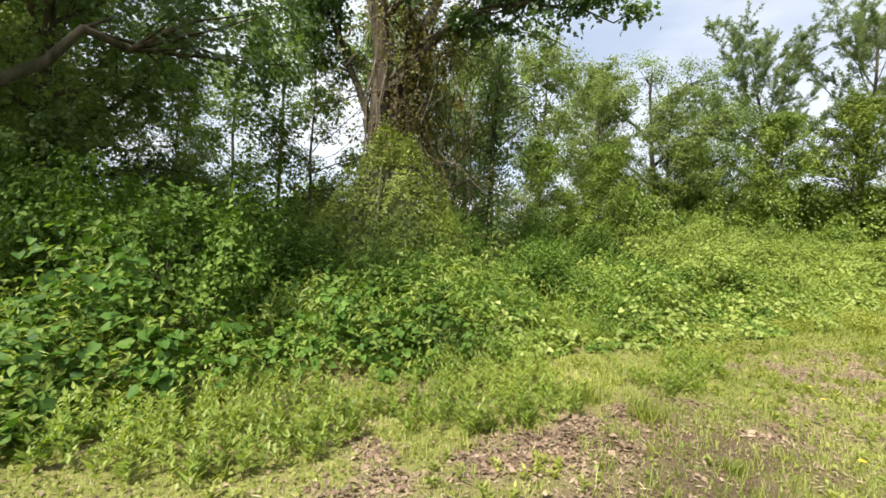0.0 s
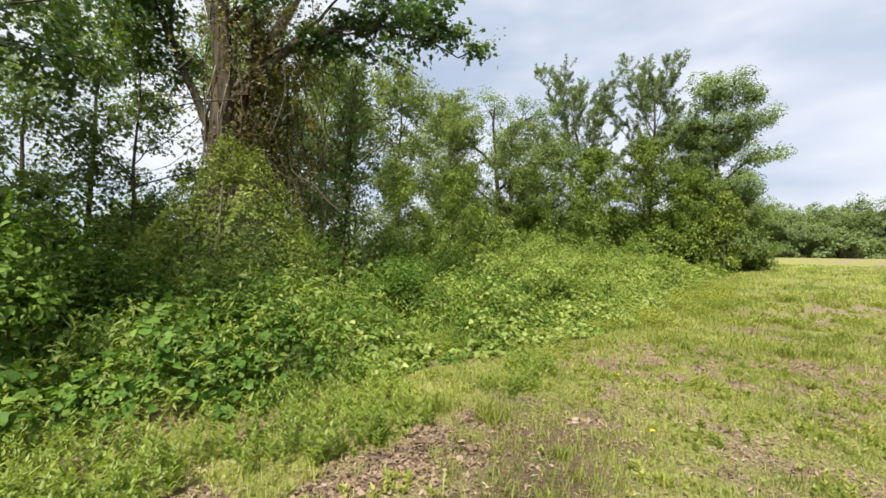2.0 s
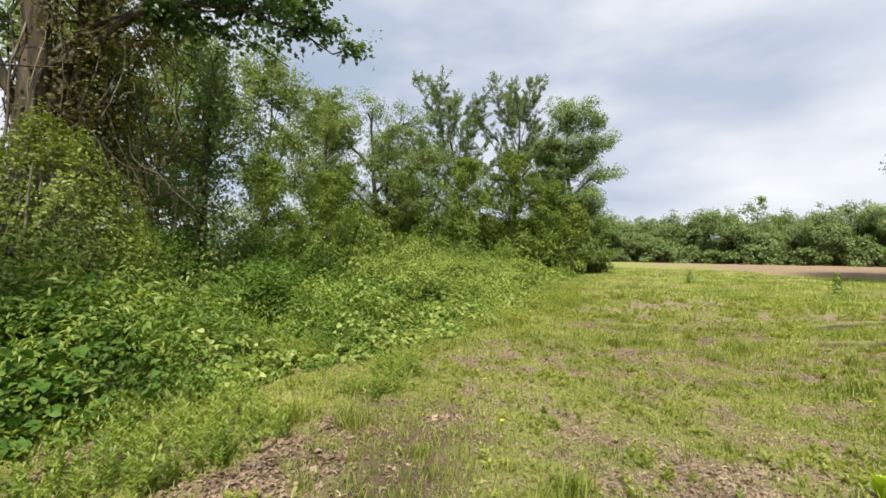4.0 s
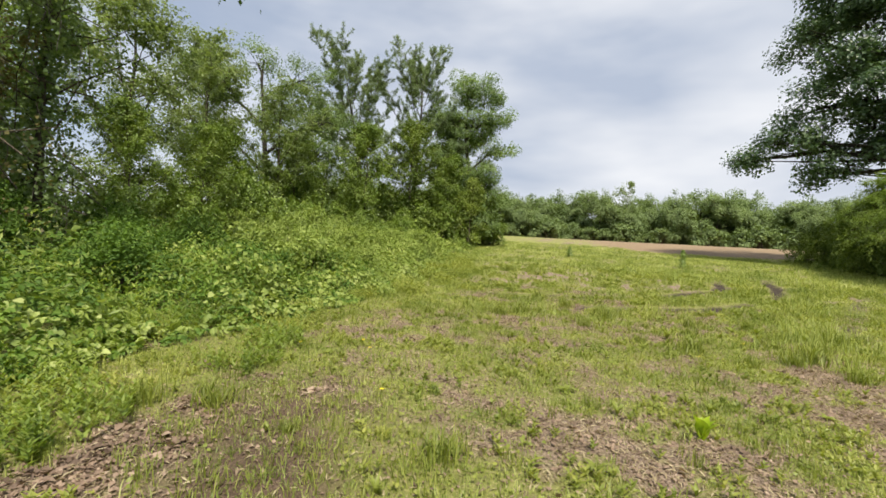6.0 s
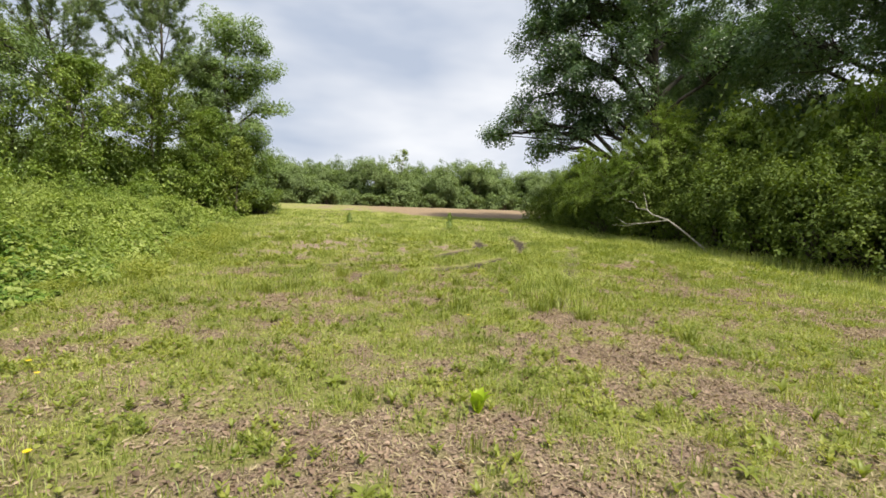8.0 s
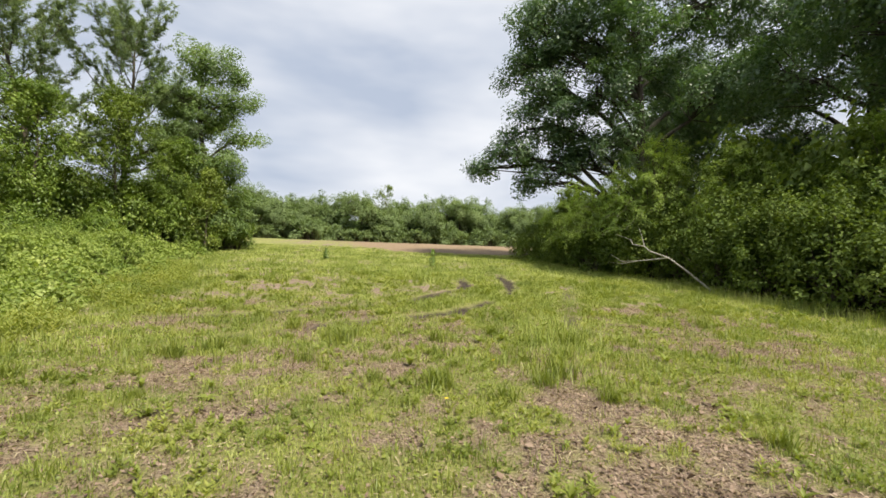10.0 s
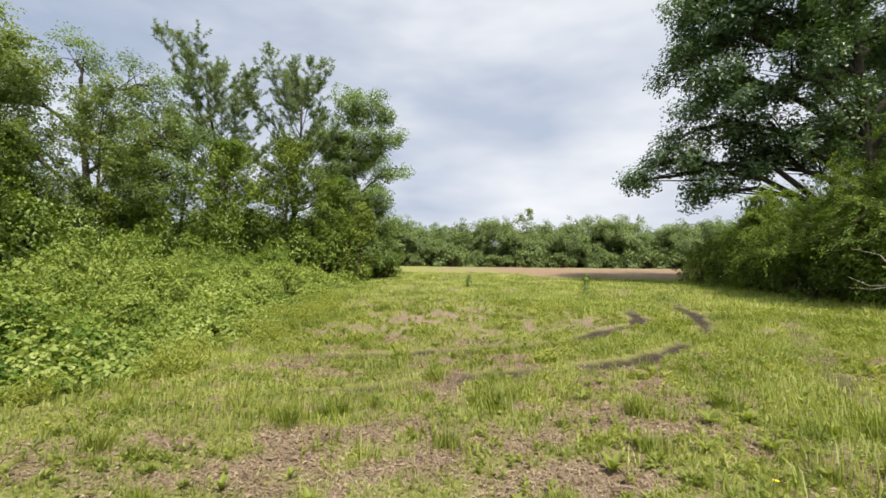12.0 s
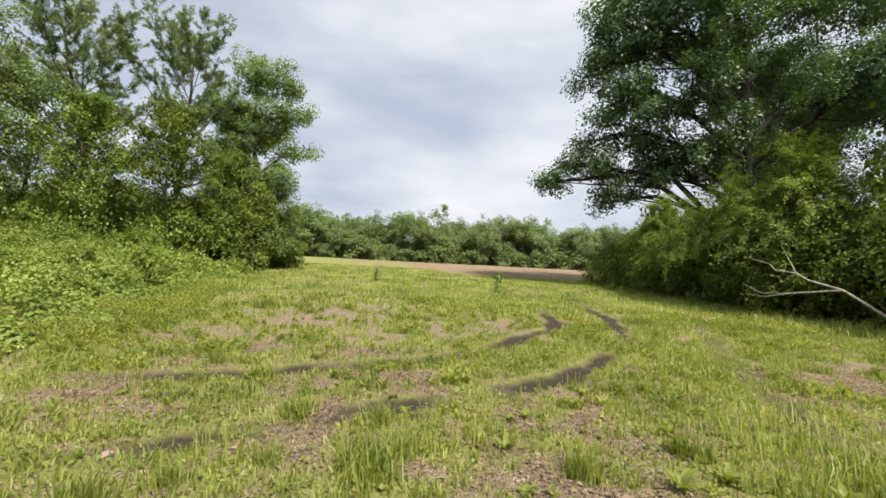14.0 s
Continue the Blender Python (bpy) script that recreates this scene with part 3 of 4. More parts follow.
# the big vine-hung tree at the thicket, with a long limb over the field's side
BIG = tree_meshes(11, 17, 6.0, 0.42, 0.42, 0.14, 17000, limbs=13, foliage=OAK_LEAF, clump=1.0, thin=0.35, twin=2, extra=[((0.1, 0, 5.6), (3.1, 5.9, 7.7), 0.12, 1.6), ((0.1, 0, 5.8), (2.3, 4.6, 8.4), 0.07, 0.8), ((0, 0.1, 4.8), (1.3, 3.0, 9.5), 0.15, 0.2), ((0, 0, 4.5), (-0.6, -2.5, 9.5), 0.14, 0.2)])
big_tree = plant_tree(BIG, -13.2, 2.3, "large rough-barked forked tree hung with brown vines in the thicket")
BROWN_VINE = leaf_material("brown_vine_leaf", [(0.13, 0.1, 0.055), (0.2, 0.18, 0.075), (0.28, 0.28, 0.1)], 0.5, 0.4, 0.8)
vr = np.random.default_rng(17)
for q in range(5):
    turn = q * 1.3
    zs = np.linspace(0, 8.5, 16)
    spiral = np.stack([np.cos(turn + zs * 0.25) * (0.5 - zs * 0.02), np.sin(turn + zs * 0.25) * (0.5 - zs * 0.02), zs], 1) + vr.normal(0, 0.05, (16, 3))
    part("climbing_vine", mesh_of("climbing_vine", *tube(spiral, 0.045 * np.linspace(1, 0.4, 16), 6), PALE_BARK, True), big_tree)
strands = []
for q in range(140):
    a, away = vr.uniform(0, 6.28), vr.uniform(0.4, 2.6)
    strands.append(tube(bough((-0.2 + math.cos(a) * away * 0.5, 1.7 + math.sin(a) * away, vr.uniform(3.8, 9.5)), (vr.normal(0, 0.5), vr.normal(0, 0.5), -1), vr.uniform(1, 3.8), vr, 6, 0.4, -0.3), np.full(7, vr.uniform(0.008, 0.018)), 4))
part("vine_tangle", mesh_of("vine_tangle", *joined(strands), BARK, True), big_tree)
sprays = np.stack([vr.normal(-0.2, 0.7, 95), np.abs(vr.normal(1.2, 1.0, 95)) + 0.2, 3.0 + 6.0 * vr.random(95) ** 1.2], 1)
at, facing = clumps(sprays, vr.uniform(0.25, 0.6, 95), 10500, vr, 1.5, 5, 0.5)
part("vine_foliage", mesh_of("vine_foliage", *leaf_arrays(at, facing, 0.085 * vr.uniform(0.6, 1.3, 10500), r=vr), BROWN_VINE), big_tree)
# woods at its back
LEFT = tree_meshes(21, 12, 5.0, 0.1, 0.26, 0.12, 46000, limbs=20, clump=1.5, rise=0.35, shape=0.9)
SLIM = tree_meshes(22, 11, 2.8, 0.14, 0.11, 0.13, 10000, limbs=14, clump=1.2, thin=0.15, shape=1.0)
MID = tree_meshes(23, 13.5, 4.4, 0.1, 0.2, 0.15, 20000, limbs=20, clump=1.4, foliage=PALE_LEAF, thin=0.15, shape=1.2)
OVERHANG = lobed_tree(27, [(0, 0, 10.5, 3.2, 3.2, 1.8), (2.6, 2.4, 8.2, 2.6, 2.6, 1.5), (1.0, 2.6, 6.8, 2.4, 2.2, 1.5), (-3.0, 1.6, 8.2, 2.6, 2.6, 1.6), (2.8, -1.4, 7.8, 2.6, 2.6, 1.6), (-2.4, -2.0, 7.2, 2.6, 2.6, 1.6), (1.4, 3.6, 5.8, 2.2, 1.8, 1.0), (-2.2, 3.2, 5.4, 2.2, 2.0, 1.1), (0.4, -3.2, 8.0, 2.6, 2.4, 1.5)], 0.24, 0.13, 27000, OAK_LEAF, clump=0.9, density=0.8, flat=0.7, droop=0.2)
plant_tree(OVERHANG, -8.2, -5.2, "dark broadleaf tree whose crown overhangs the thicket", "overhanging_tree")
for x, y, turn, size in ((-13.2, -6.0, 0, 0.95), (-11.5, -11, 90, 0.9), (-20, -9.5, 200, 1.1), (-17, -7.4, 310, 0.85)):
    plant_tree(LEFT, x, y, "dense dark-green broadleaf tree at the back of the thicket", "woodland_tree", "tree", "woodland trees", turn, size)
for x, y, turn, size in ((-15.5, 0.6, 0, 0.72), (-18, -0.6, 120, 0.95), (-19, 3.8, 210, 1.05), (-16.5, 5.0, 300, 0.8), (-20, 7.5, 40, 1.0), (-25, -3, 70, 1.1), (-24, 5, 250, 1.1), (-22, 10, 20, 0.9)):
    plant_tree(SLIM, x, y, "slim young woodland tree with thin open foliage", "young_tree", "tree", "young trees", turn, size)
for x, y, turn, size in ((-22, 13.5, 0, 0.9), (-26, 20, 140, 0.95), (-30, 12, 250, 1.1), (-34, 26, 30, 1.15), (-29, 36, 80, 1.0), (-24, 25, 200, 0.85)):
    plant_tree(MID, x, y, "light green open-crowned tree along the thicket", "woodland_tree", "tree", "light trees", turn, size)
DARK = lobed_tree(24, [(-3.2, -3.2, 12.6, 2.2, 2.2, 1.7), (-1.2, -0.8, 14.6, 2.0, 2.0, 1.6), (1.8, 1.6, 13.8, 2.1, 2.1, 1.6), (3.2, 3.0, 10.6, 2.0, 2.0, 1.6), (-3.4, -3.0, 8.6, 2.2, 2.2, 1.5), (2.4, 2.6, 7.4, 2.2, 2.2, 1.6), (-0.6, 1.6, 10.8, 2.4, 2.4, 1.4), (-2.0, -1.8, 5.6, 2.2, 2.2, 1.6), (0.4, 2.2, 4.4, 2.4, 2.2, 1.6)], 0.34, 0.14, 30000, WOOD_LEAF, OAK_BARK, clump=0.9, flat=0.75, droop=0.1)
plant_tree(DARK, -27.5, 27.5, "dark-trunked broadleaf tree with spreading crown")
# pines and broadleaf at the end of the thicket
PINES = [pine_tree(31, 16.6, 6.6, 0.3, 0.36, (-2.2, -1.6), 10), pine_tree(33, 17.0, 6.2, 0.3, 0.34, (0.6, 0.4), 10)]
for k, (x, y, turn, size) in enumerate(((-23.0, 35.0, 0, 0.97), (-19.9, 38.4, 30, 1.0))):
    plant_tree(PINES[k], x, y, "tall open pine with tufted grey-green needles", "pine_tree", "tree", "pines", turn, size)
END_TREE = lobed_tree(32, [(-0.7, 0, 15.4, 1.9, 2.0, 1.7), (1.2, 0, 14.6, 1.7, 2.0, 1.6), (2.2, 0, 12.4, 1.6, 1.9, 1.5), (3.0, 0, 9.0, 1.3, 1.6, 0.8), (0.3, 0.4, 11.6, 2.2, 2.2, 1.6), (-2.2, 0, 12.4, 2.0, 2.2, 1.8), (-2.2, 0.4, 8.8, 2.2, 2.2, 1.7), (1.4, 0, 7.2, 2.0, 2.2, 1.4), (-0.4, -0.4, 5.4, 2.6, 2.6, 1.6), (1.6, -0.4, 4.4, 2.0, 2.2, 1.5), (0.4, -0.4, 2.2, 2.6, 2.4, 1.5)], 0.3, 0.16, 44000, WOOD_LEAF, clump=0.85, density=0.85, flat=0.75, droop=0.1)
plant_tree(END_TREE, -14.8, 40.0, "full green broadleaf tree at the end of the thicket")
plant_tree(END_TREE, -18.2, 43.5, "full green broadleaf tree behind the pines", turn=140, size=0.85)
UNDER = [tree_meshes(35 + i, 8.5, 3.0, 0.02, 0.12, 0.11, 19000, limbs=20, foliage=(SHRUB_LEAF, HEDGE_LEAF)[i], clump=1.2, shape=0.7, rise=0.6) for i in range(2)]
for i, (x, y, size) in enumerate(((-15.8, 37.2, 0.95), (-18.6, 35.4, 1.3), (-21.0, 32.0, 1.2), (-13.6, 39.6, 0.8), (-24.0, 26.5, 1.0), (-25, 21, 0.95), (-21.5, 17, 0.8), (-17.2, 41, 1.1), (-19.5, 12.0, 0.75), (-28, 31, 1.15), (-22, -5.0, 0.9), (-20, -9.5, 1.0))):
    plant_tree(UNDER[i % 2], x, y, "bright green bushy young tree in front of the woods", "understory_tree", "tree", "understory trees", i * 77, size)
RUSTY = tree_meshes(38, 6.0, 2.0, 0.02, 0.1, 0.12, 8000, limbs=16, foliage=HUT_LEAF, clump=1.0, shape=0.7, rise=0.6)
plant_tree(RUSTY, -13.4, 37.4, "rusty yellow-green shrubby tree at the end of the thicket", "shrubby_tree")
# right side
ARCHING = [arching_bush(39 + i, 7.2, 3.9, 105, 0.1, ARCH_LEAF) for i in range(2)]
for i, (x, y, size) in enumerate(((14.6, 25, 1.0), (14.4, 29.5, 0.95), (13.8, 34, 0.82), (16.4, 21, 0.9), (16.8, 15.5, 0.85), (14.0, 38, 0.66))):
    plant_tree(ARCHING[i % 2], x, y, "tall arching light-green bush at the field hedge", "arching_bush", "shrub", "arching bushes", 40 + i * 99, size)
OAK = lobed_tree(41, [(-8.2, 2, 19.5, 3.0, 3.6, 2.6), (-8.6, 2, 15.2, 2.9, 3.6, 2.2), (-7.6, 2, 11.6, 3.2, 3.6, 1.9), (-10.6, 3, 9.2, 2.3, 2.6, 1.1), (-12.7, 3.4, 8.0, 1.3, 1.5, 0.6), (-8.6, 2.6, 7.2, 2.2, 2.4, 0.8), (-5, 0, 22.6, 3.8, 4, 2.8), (-0.5, 0, 24.6, 4.2, 4.4, 2.8), (4.6, -1, 21.5, 4.2, 4.2, 3.0), (-2.5, -2.5, 17.5, 3.6, 3.4, 2.2), (6.6, 1, 15.5, 3.8, 3.8, 2.6), (1.5, 4.5, 18, 4.4, 3.6, 3.0), (-4.6, -0.5, 13.6, 3.0, 3.0, 1.7), (-4.6, 1.5, 8.6, 3.2, 3.2, 1.4), (3.5, -4.5, 13, 3.4, 3.2, 2.0), (5.5, 3, 10, 3.6, 3.4, 1.6), (-5.6, 0, 18.4, 2.8, 3.0, 2.0), (-2.2, 1, 11.2, 2.8, 2.8, 1.6), (-7.4, 1, 17.4, 2.4, 2.6, 1.8), (-6.2, 2, 9.6, 2.6, 2.6, 1.6)], 0.5, 0.2, 120000, OAK_LEAF, OAK_BARK, clump=1.0, density=0.75, sides=10, flat=0.95, droop=0.1)
for x, y, turn, size in ((20.6, 35.8, 0, 1.0), (25.0, 21.0, 200, 0.85), (24.5, 10.0, 80, 0.8), (33, 30, 150, 0.9), (30, 47, 250, 0.85)):
    plant_tree(OAK, x, y, "tall dark-green oak behind the hedge", "oak_tree", "tree", "oaks", turn, size)


# ---- shrubs ----
def shrub_meshes(seed, leaves, leaf, foliage, wide=1.0, tall=1.0, outline=DIAMOND, lumps=26):
    """A shrub about two metres across: stems and a lumpy crown down to the ground."""
    r = np.random.default_rng(seed)
    wood, tips = [], []
    for i in range(lumps):
        a, e = r.uniform(0, 2 * np.pi), r.random() ** 0.6
        q = r.uniform(0.6, 1.05)
        tip = np.array([math.cos(a) * math.cos(e * 1.5) * wide * q, math.sin(a) * math.cos(e * 1.5) * wide * q, (0.12 + 0.9 * math.sin(e * 1.5) * q) * tall])
        tips.append(tip)
        if i % 2 == 0:
            base = np.array([r.normal(0, 0.12), r.normal(0, 0.12), -0.1])
            mid_point = base * 0.5 + tip * 0.5 + r.normal(0, 0.08, 3) + np.array([0, 0, 0.1 * tall])
            wood.append(tube([base, mid_point, tip], [0.03, 0.018, 0.006], 5))
    tips = np.array(tips)
    at, facing = clumps(tips, r.uniform(0.2, 0.45, lumps), leaves, r, tall, 5, 0.5)
    at[:, 2] = np.maximum(at[:, 2], 0.02)
    v, f = leaf_arrays(at, facing, leaf * r.uniform(0.6, 1.3, leaves), outline, r=r)
    return mesh_of("woody_base", *joined(wood), BARK, True), mesh_of("crown", v, f, foliage)


def plant_shrub(meshes, x, y, label, name="shrub", group="", turn=0, size=1.0, tall=1.0, sink=0.05):
    ob = thing(name, (x, y, float(ground_z(x, y)) - sink), label, "shrub", group)
    ob.rotation_euler, ob.scale = (0, 0, radians(turn)), (size, size, size * tall)
    part("woody_base", meshes[0], ob)
    part("crown", meshes[1], ob)
    return ob


pick = random.Random(5)
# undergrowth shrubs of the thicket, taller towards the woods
# near leaf green has the woods' shade put in, far leaf green some haze
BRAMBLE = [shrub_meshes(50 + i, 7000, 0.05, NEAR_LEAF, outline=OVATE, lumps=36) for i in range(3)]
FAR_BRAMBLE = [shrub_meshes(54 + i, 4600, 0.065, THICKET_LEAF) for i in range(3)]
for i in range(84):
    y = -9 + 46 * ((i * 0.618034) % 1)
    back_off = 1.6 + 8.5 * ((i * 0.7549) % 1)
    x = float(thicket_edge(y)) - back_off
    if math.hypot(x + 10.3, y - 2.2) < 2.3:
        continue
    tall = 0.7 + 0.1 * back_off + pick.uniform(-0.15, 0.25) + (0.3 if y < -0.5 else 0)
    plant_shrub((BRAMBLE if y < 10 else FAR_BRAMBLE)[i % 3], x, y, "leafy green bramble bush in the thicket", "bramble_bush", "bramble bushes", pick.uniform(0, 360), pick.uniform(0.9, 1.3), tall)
# tall shrubs before the end trees and in front of the woods
TALL = [shrub_meshes(60 + i, 10500, 0.058, SHRUB_LEAF, 1.0, 1.25, lumps=40) for i in range(3)]
for i, (x, y, size, tall) in enumerate(((-14.2, 38.5, 2.0, 1.3), (-16.5, 37, 2.4, 1.3), (-19, 35, 2.4, 1.3), (-12.6, 41.5, 1.7, 1.0), (-22, 30, 2.2, 1.1), (-18, 27, 1.7, 1.0), (-21, 24, 2.0, 1.1), (-17, 20, 1.6, 1.0), (-18.5, 14, 1.8, 1.2), (-17, 10, 1.7, 1.2), (-16, 2.2, 1.6, 1.1), (-17, 31, 1.8, 1.0))):
    plant_shrub(TALL[i % 3], x, y, "tall dense shrub against the trees", "tall_shrub", "tall shrubs", pick.uniform(0, 360), size, tall)
for i, (x, y, size, tall) in enumerate(((-24, 17, 2.2, 1.2), (-24, 8, 2.0, 1.2), (-20, 1, 2.0, 1.3), (-20, -4, 2.0, 1.3), (-15.5, 39, 3.0, 1.3), (-18.5, 36.5, 3.0, 1.25), (-21.5, 32.5, 2.8, 1.4), (-24.5, 28, 2.8, 1.4), (-25, 23, 2.6, 1.4), (-13.4, 41.6, 2.0, 1.5), (-22, 20, 2.2, 1.4))):
    plant_shrub(TALL[i % 3], x, y, "tall dense shrub against the trees", "tall_shrub", "tall shrubs", pick.uniform(0, 360), size, tall)
# deep green leaves, with part of the woods' shade in their colour
NEAR_SHRUB = [shrub_meshes(65 + i, 12000, 0.052, NEAR_LEAF, 1.0, 1.15, OVATE, 48) for i in range(2)]
for i, (x, y, size, tall) in enumerate(((-10.2, -3.4, 1.4, 1.05), (-12.5, -1.2, 1.4, 1.0), (-9.0, -6.5, 1.6, 1.1), (-8.4, -1.4, 0.95, 1.0), (-11.8, -5.6, 1.6, 1.3), (-9.4, 0.6, 0.9, 0.9))):
    plant_shrub(NEAR_SHRUB[i % 2], x, y, "rounded leafy bush at the front of the woods", "leafy_bush", "leafy bushes", pick.uniform(0, 360), size, tall)
# hedge on the right
HEDGE = [shrub_meshes(70 + i, 15000, 0.055, HEDGE_LEAF, 1.0, 1.1, DIAMOND * np.array([0.7, 1]), 60) for i in range(3)]
HEDGE_BACK = [shrub_meshes(74 + i, 5000, 0.1, HEDGE_LEAF, 1.0, 1.1, lumps=44) for i in range(3)]
for i in range(21):
    y = 6.5 + i * 1.75
    for row in range(2):
        size = pick.uniform(1.8, 2.6)
        x = float(hedge_edge(y)) + size * 0.85 + row * 2.4
        plant_shrub((HEDGE_BACK if row else HEDGE)[(i + row) % 3], x, y + pick.uniform(-0.7, 0.7), "big rounded green shrub of the field hedge", "hedge_shrub", "hedge shrubs", pick.uniform(0, 360), size, pick.uniform(0.95, 1.4) + 0.75 * row, 0.1)

# vine-draped mound in front of the big tree
def vine_mound(x, y, height, radius):
    r = np.random.default_rng(81)
    ob = thing("vine_mound", (x, y, float(ground_z(x, y))), "pointed mound of sunlit yellow-green vines over a dead snag", "vines")
    stakes = [tube(bough((r.normal(0, 0.5), r.normal(0, 0.5), -0.2), (r.normal(0, 0.18), r.normal(0, 0.18), 1), height * r.uniform(0.7, 0.97), r, 6, 0.12), 0.05 * np.linspace(1, 0.3, 7), 6) for _ in range(7)]
    part("snag", mesh_of("snag", *joined(stakes), PALE_BARK, True), ob)
    n = 34000
    px, py = r.uniform(-1.4, 1.7, n), r.uniform(-1.9, 2.1, n)
    roof = np.zeros(n)
    for ax, ay, top_z, slope in ((0, 0, 1.0, 0.36), (0.3, -0.85, 0.76, 0.5), (0.5, 1.0, 0.78, 0.5), (0.9, 0.1, 0.74, 0.5), (0.4, 0.5, 0.88, 0.5)):
        roof = np.maximum(roof, height * (top_z - slope * np.hypot(px - ax, py - ay) ** 1.25))
    roof = roof + (fbm(px, py, 0.55, 83) - 0.5) * 1.7
    hang = r.random(n) ** 2.2
    pz = roof * (1 - 0.8 * hang) + r.normal(0, 0.06, n)
    ok = (pz > 0.1) & (roof > 0.5) & (value_noise(px * 1.3 + py, pz, 0.22, 84) > 0.2 + 0.35 * hang)
    at = np.stack([px, py, pz], 1)[ok]
    n = len(at)
    facing = np.stack([at[:, 0] * 0.5, at[:, 1] * 0.5, np.full(n, 0.8)], 1) + r.normal(0, 0.42, (n, 3))
    part("foliage", mesh_of("foliage", *leaf_arrays(at, facing, 0.072 * r.uniform(0.6, 1.3, n), OVATE, r=r), HUT_LEAF), ob)
    trail = [tube(bough((math.cos(q) * radius * 0.5, math.sin(q) * radius * 0.5, height * 0.75), (math.cos(q) * 0.35, math.sin(q) * 0.35, -1.2), height * 0.55, r, 6, 0.3, -1.2), np.full(7, 0.009), 4) for q in r.uniform(0, 6.28, 110)]
    part("trailing_vine", mesh_of("trailing_vine", *joined(trail), PALE_BARK, True), ob)


vine_mound(-10.8, 2.1, 3.95, 1.0)


def vine_column(x, y, height, radius, seed, label, n=4200, foliage=WOOD_LEAF, m=3800):
    """A thin tree overgrown by climbing vines, with hanging strands."""
    r = np.random.default_rng(seed)
    ob = thing("vine_covered_tree", (x, y, float(ground_z(x, y))), label, "tree", "vine-covered trees")
    line = bough((0, 0, -0.2), (r.normal(0, 0.06), r.normal(0, 0.06), 1), height, r, 8, 0.06)
    wood = [tube(line, 0.14 * np.linspace(1, 0.35, 9), 8)]
    twigs = []
    for i in range(26):
        k = r.uniform(2, 8)
        s = np.array([np.interp(k, range(9), line[:, c]) for c in range(3)])
        b = bough(s, (r.normal(), r.normal(), r.uniform(-0.3, 0.8)), r.uniform(0.8, 2.6), r, 5, 0.4)
        twigs.append(b)
        wood.append(tube(b, 0.03 * np.linspace(1, 0.3, 6), 4))
    part("trunk", mesh_of("trunk", *joined(wood), BARK, True), ob)
    hang = []
    for b in twigs:
        for _ in range(1):
            s = b[r.integers(2, 6)]
            hang.append(tube(bough(s, (r.normal(0, 0.2), r.normal(0, 0.2), -1), r.uniform(0.8, 2.6), r, 5, 0.35, -0.5), np.full(6, 0.009), 4))
    part("hanging_vine", mesh_of("hanging_vine", *joined(hang), PALE_BARK, True), ob)
    h = r.random(n) ** 0.9
    a = r.uniform(0, 2 * np.pi, n)
    rr = radius * (1.05 - 0.7 * h) * (0.15 + 1.3 * value_noise(a * 1.3, h * 9, 1, seed % 7)) * r.uniform(0.4, 1.05, n)
    c = np.stack([np.interp(h * 8, range(9), line[:, k]) for k in range(3)], 1)
    at = c + np.stack([rr * np.cos(a), rr * np.sin(a), r.normal(0, 0.15, n)], 1)
    bb = np.array(twigs)[r.integers(0, len(twigs), m), r.integers(2, 6, m)] + r.normal(0, 0.2, (m, 3)) - np.array([0, 0, 1]) * r.random((m, 1)) ** 2 * 1.6
    at = np.concatenate([at, bb])
    facing = np.concatenate([np.stack([np.cos(a), np.sin(a), np.full(n, 0.4)], 1), np.zeros((m, 3))]) + r.normal(0, 0.5, (n + m, 3))
    part("foliage", mesh_of("foliage", *leaf_arrays(at, facing, 0.1 * r.uniform(0.6, 1.3, n + m), r=r), foliage), ob)


vine_column(-13.6, 6.4, 8.5, 1.1, 91, "dark vine-covered tree trunk with hanging strands", 5200, WOOD_LEAF, 2600)
vine_column(-12.6, 4.4, 8.5, 1.0, 92, "thin tree overgrown with brown hanging vines", 1800, BROWN_VINE, 2000)
vine_column(-13.6, 3.3, 9.5, 0.8, 93, "thin tree overgrown with brown hanging vines", 1600, BROWN_VINE, 1800)

# ---- undergrowth, as one sheet of leaves along the thicket ----
def scatter(n, x0, x1, y0, y1):
    return rng.uniform(x0, x1, n), rng.uniform(y0, y1, n)


def undergrowth_height(x, y):
    inside = thicket_edge(y) - x
    h = np.clip(inside + 0.6, 0, 2.2) * 0.24 + np.clip(inside - 1.6, 0, 8) * 0.05
    return h * np.clip(-1.25 + 4.4 * fbm(x, y, 1.15, 51), 0.1, 2) * (1 + 0.9 * np.exp(-(((y + 0.3) / 2.2) ** 2)))


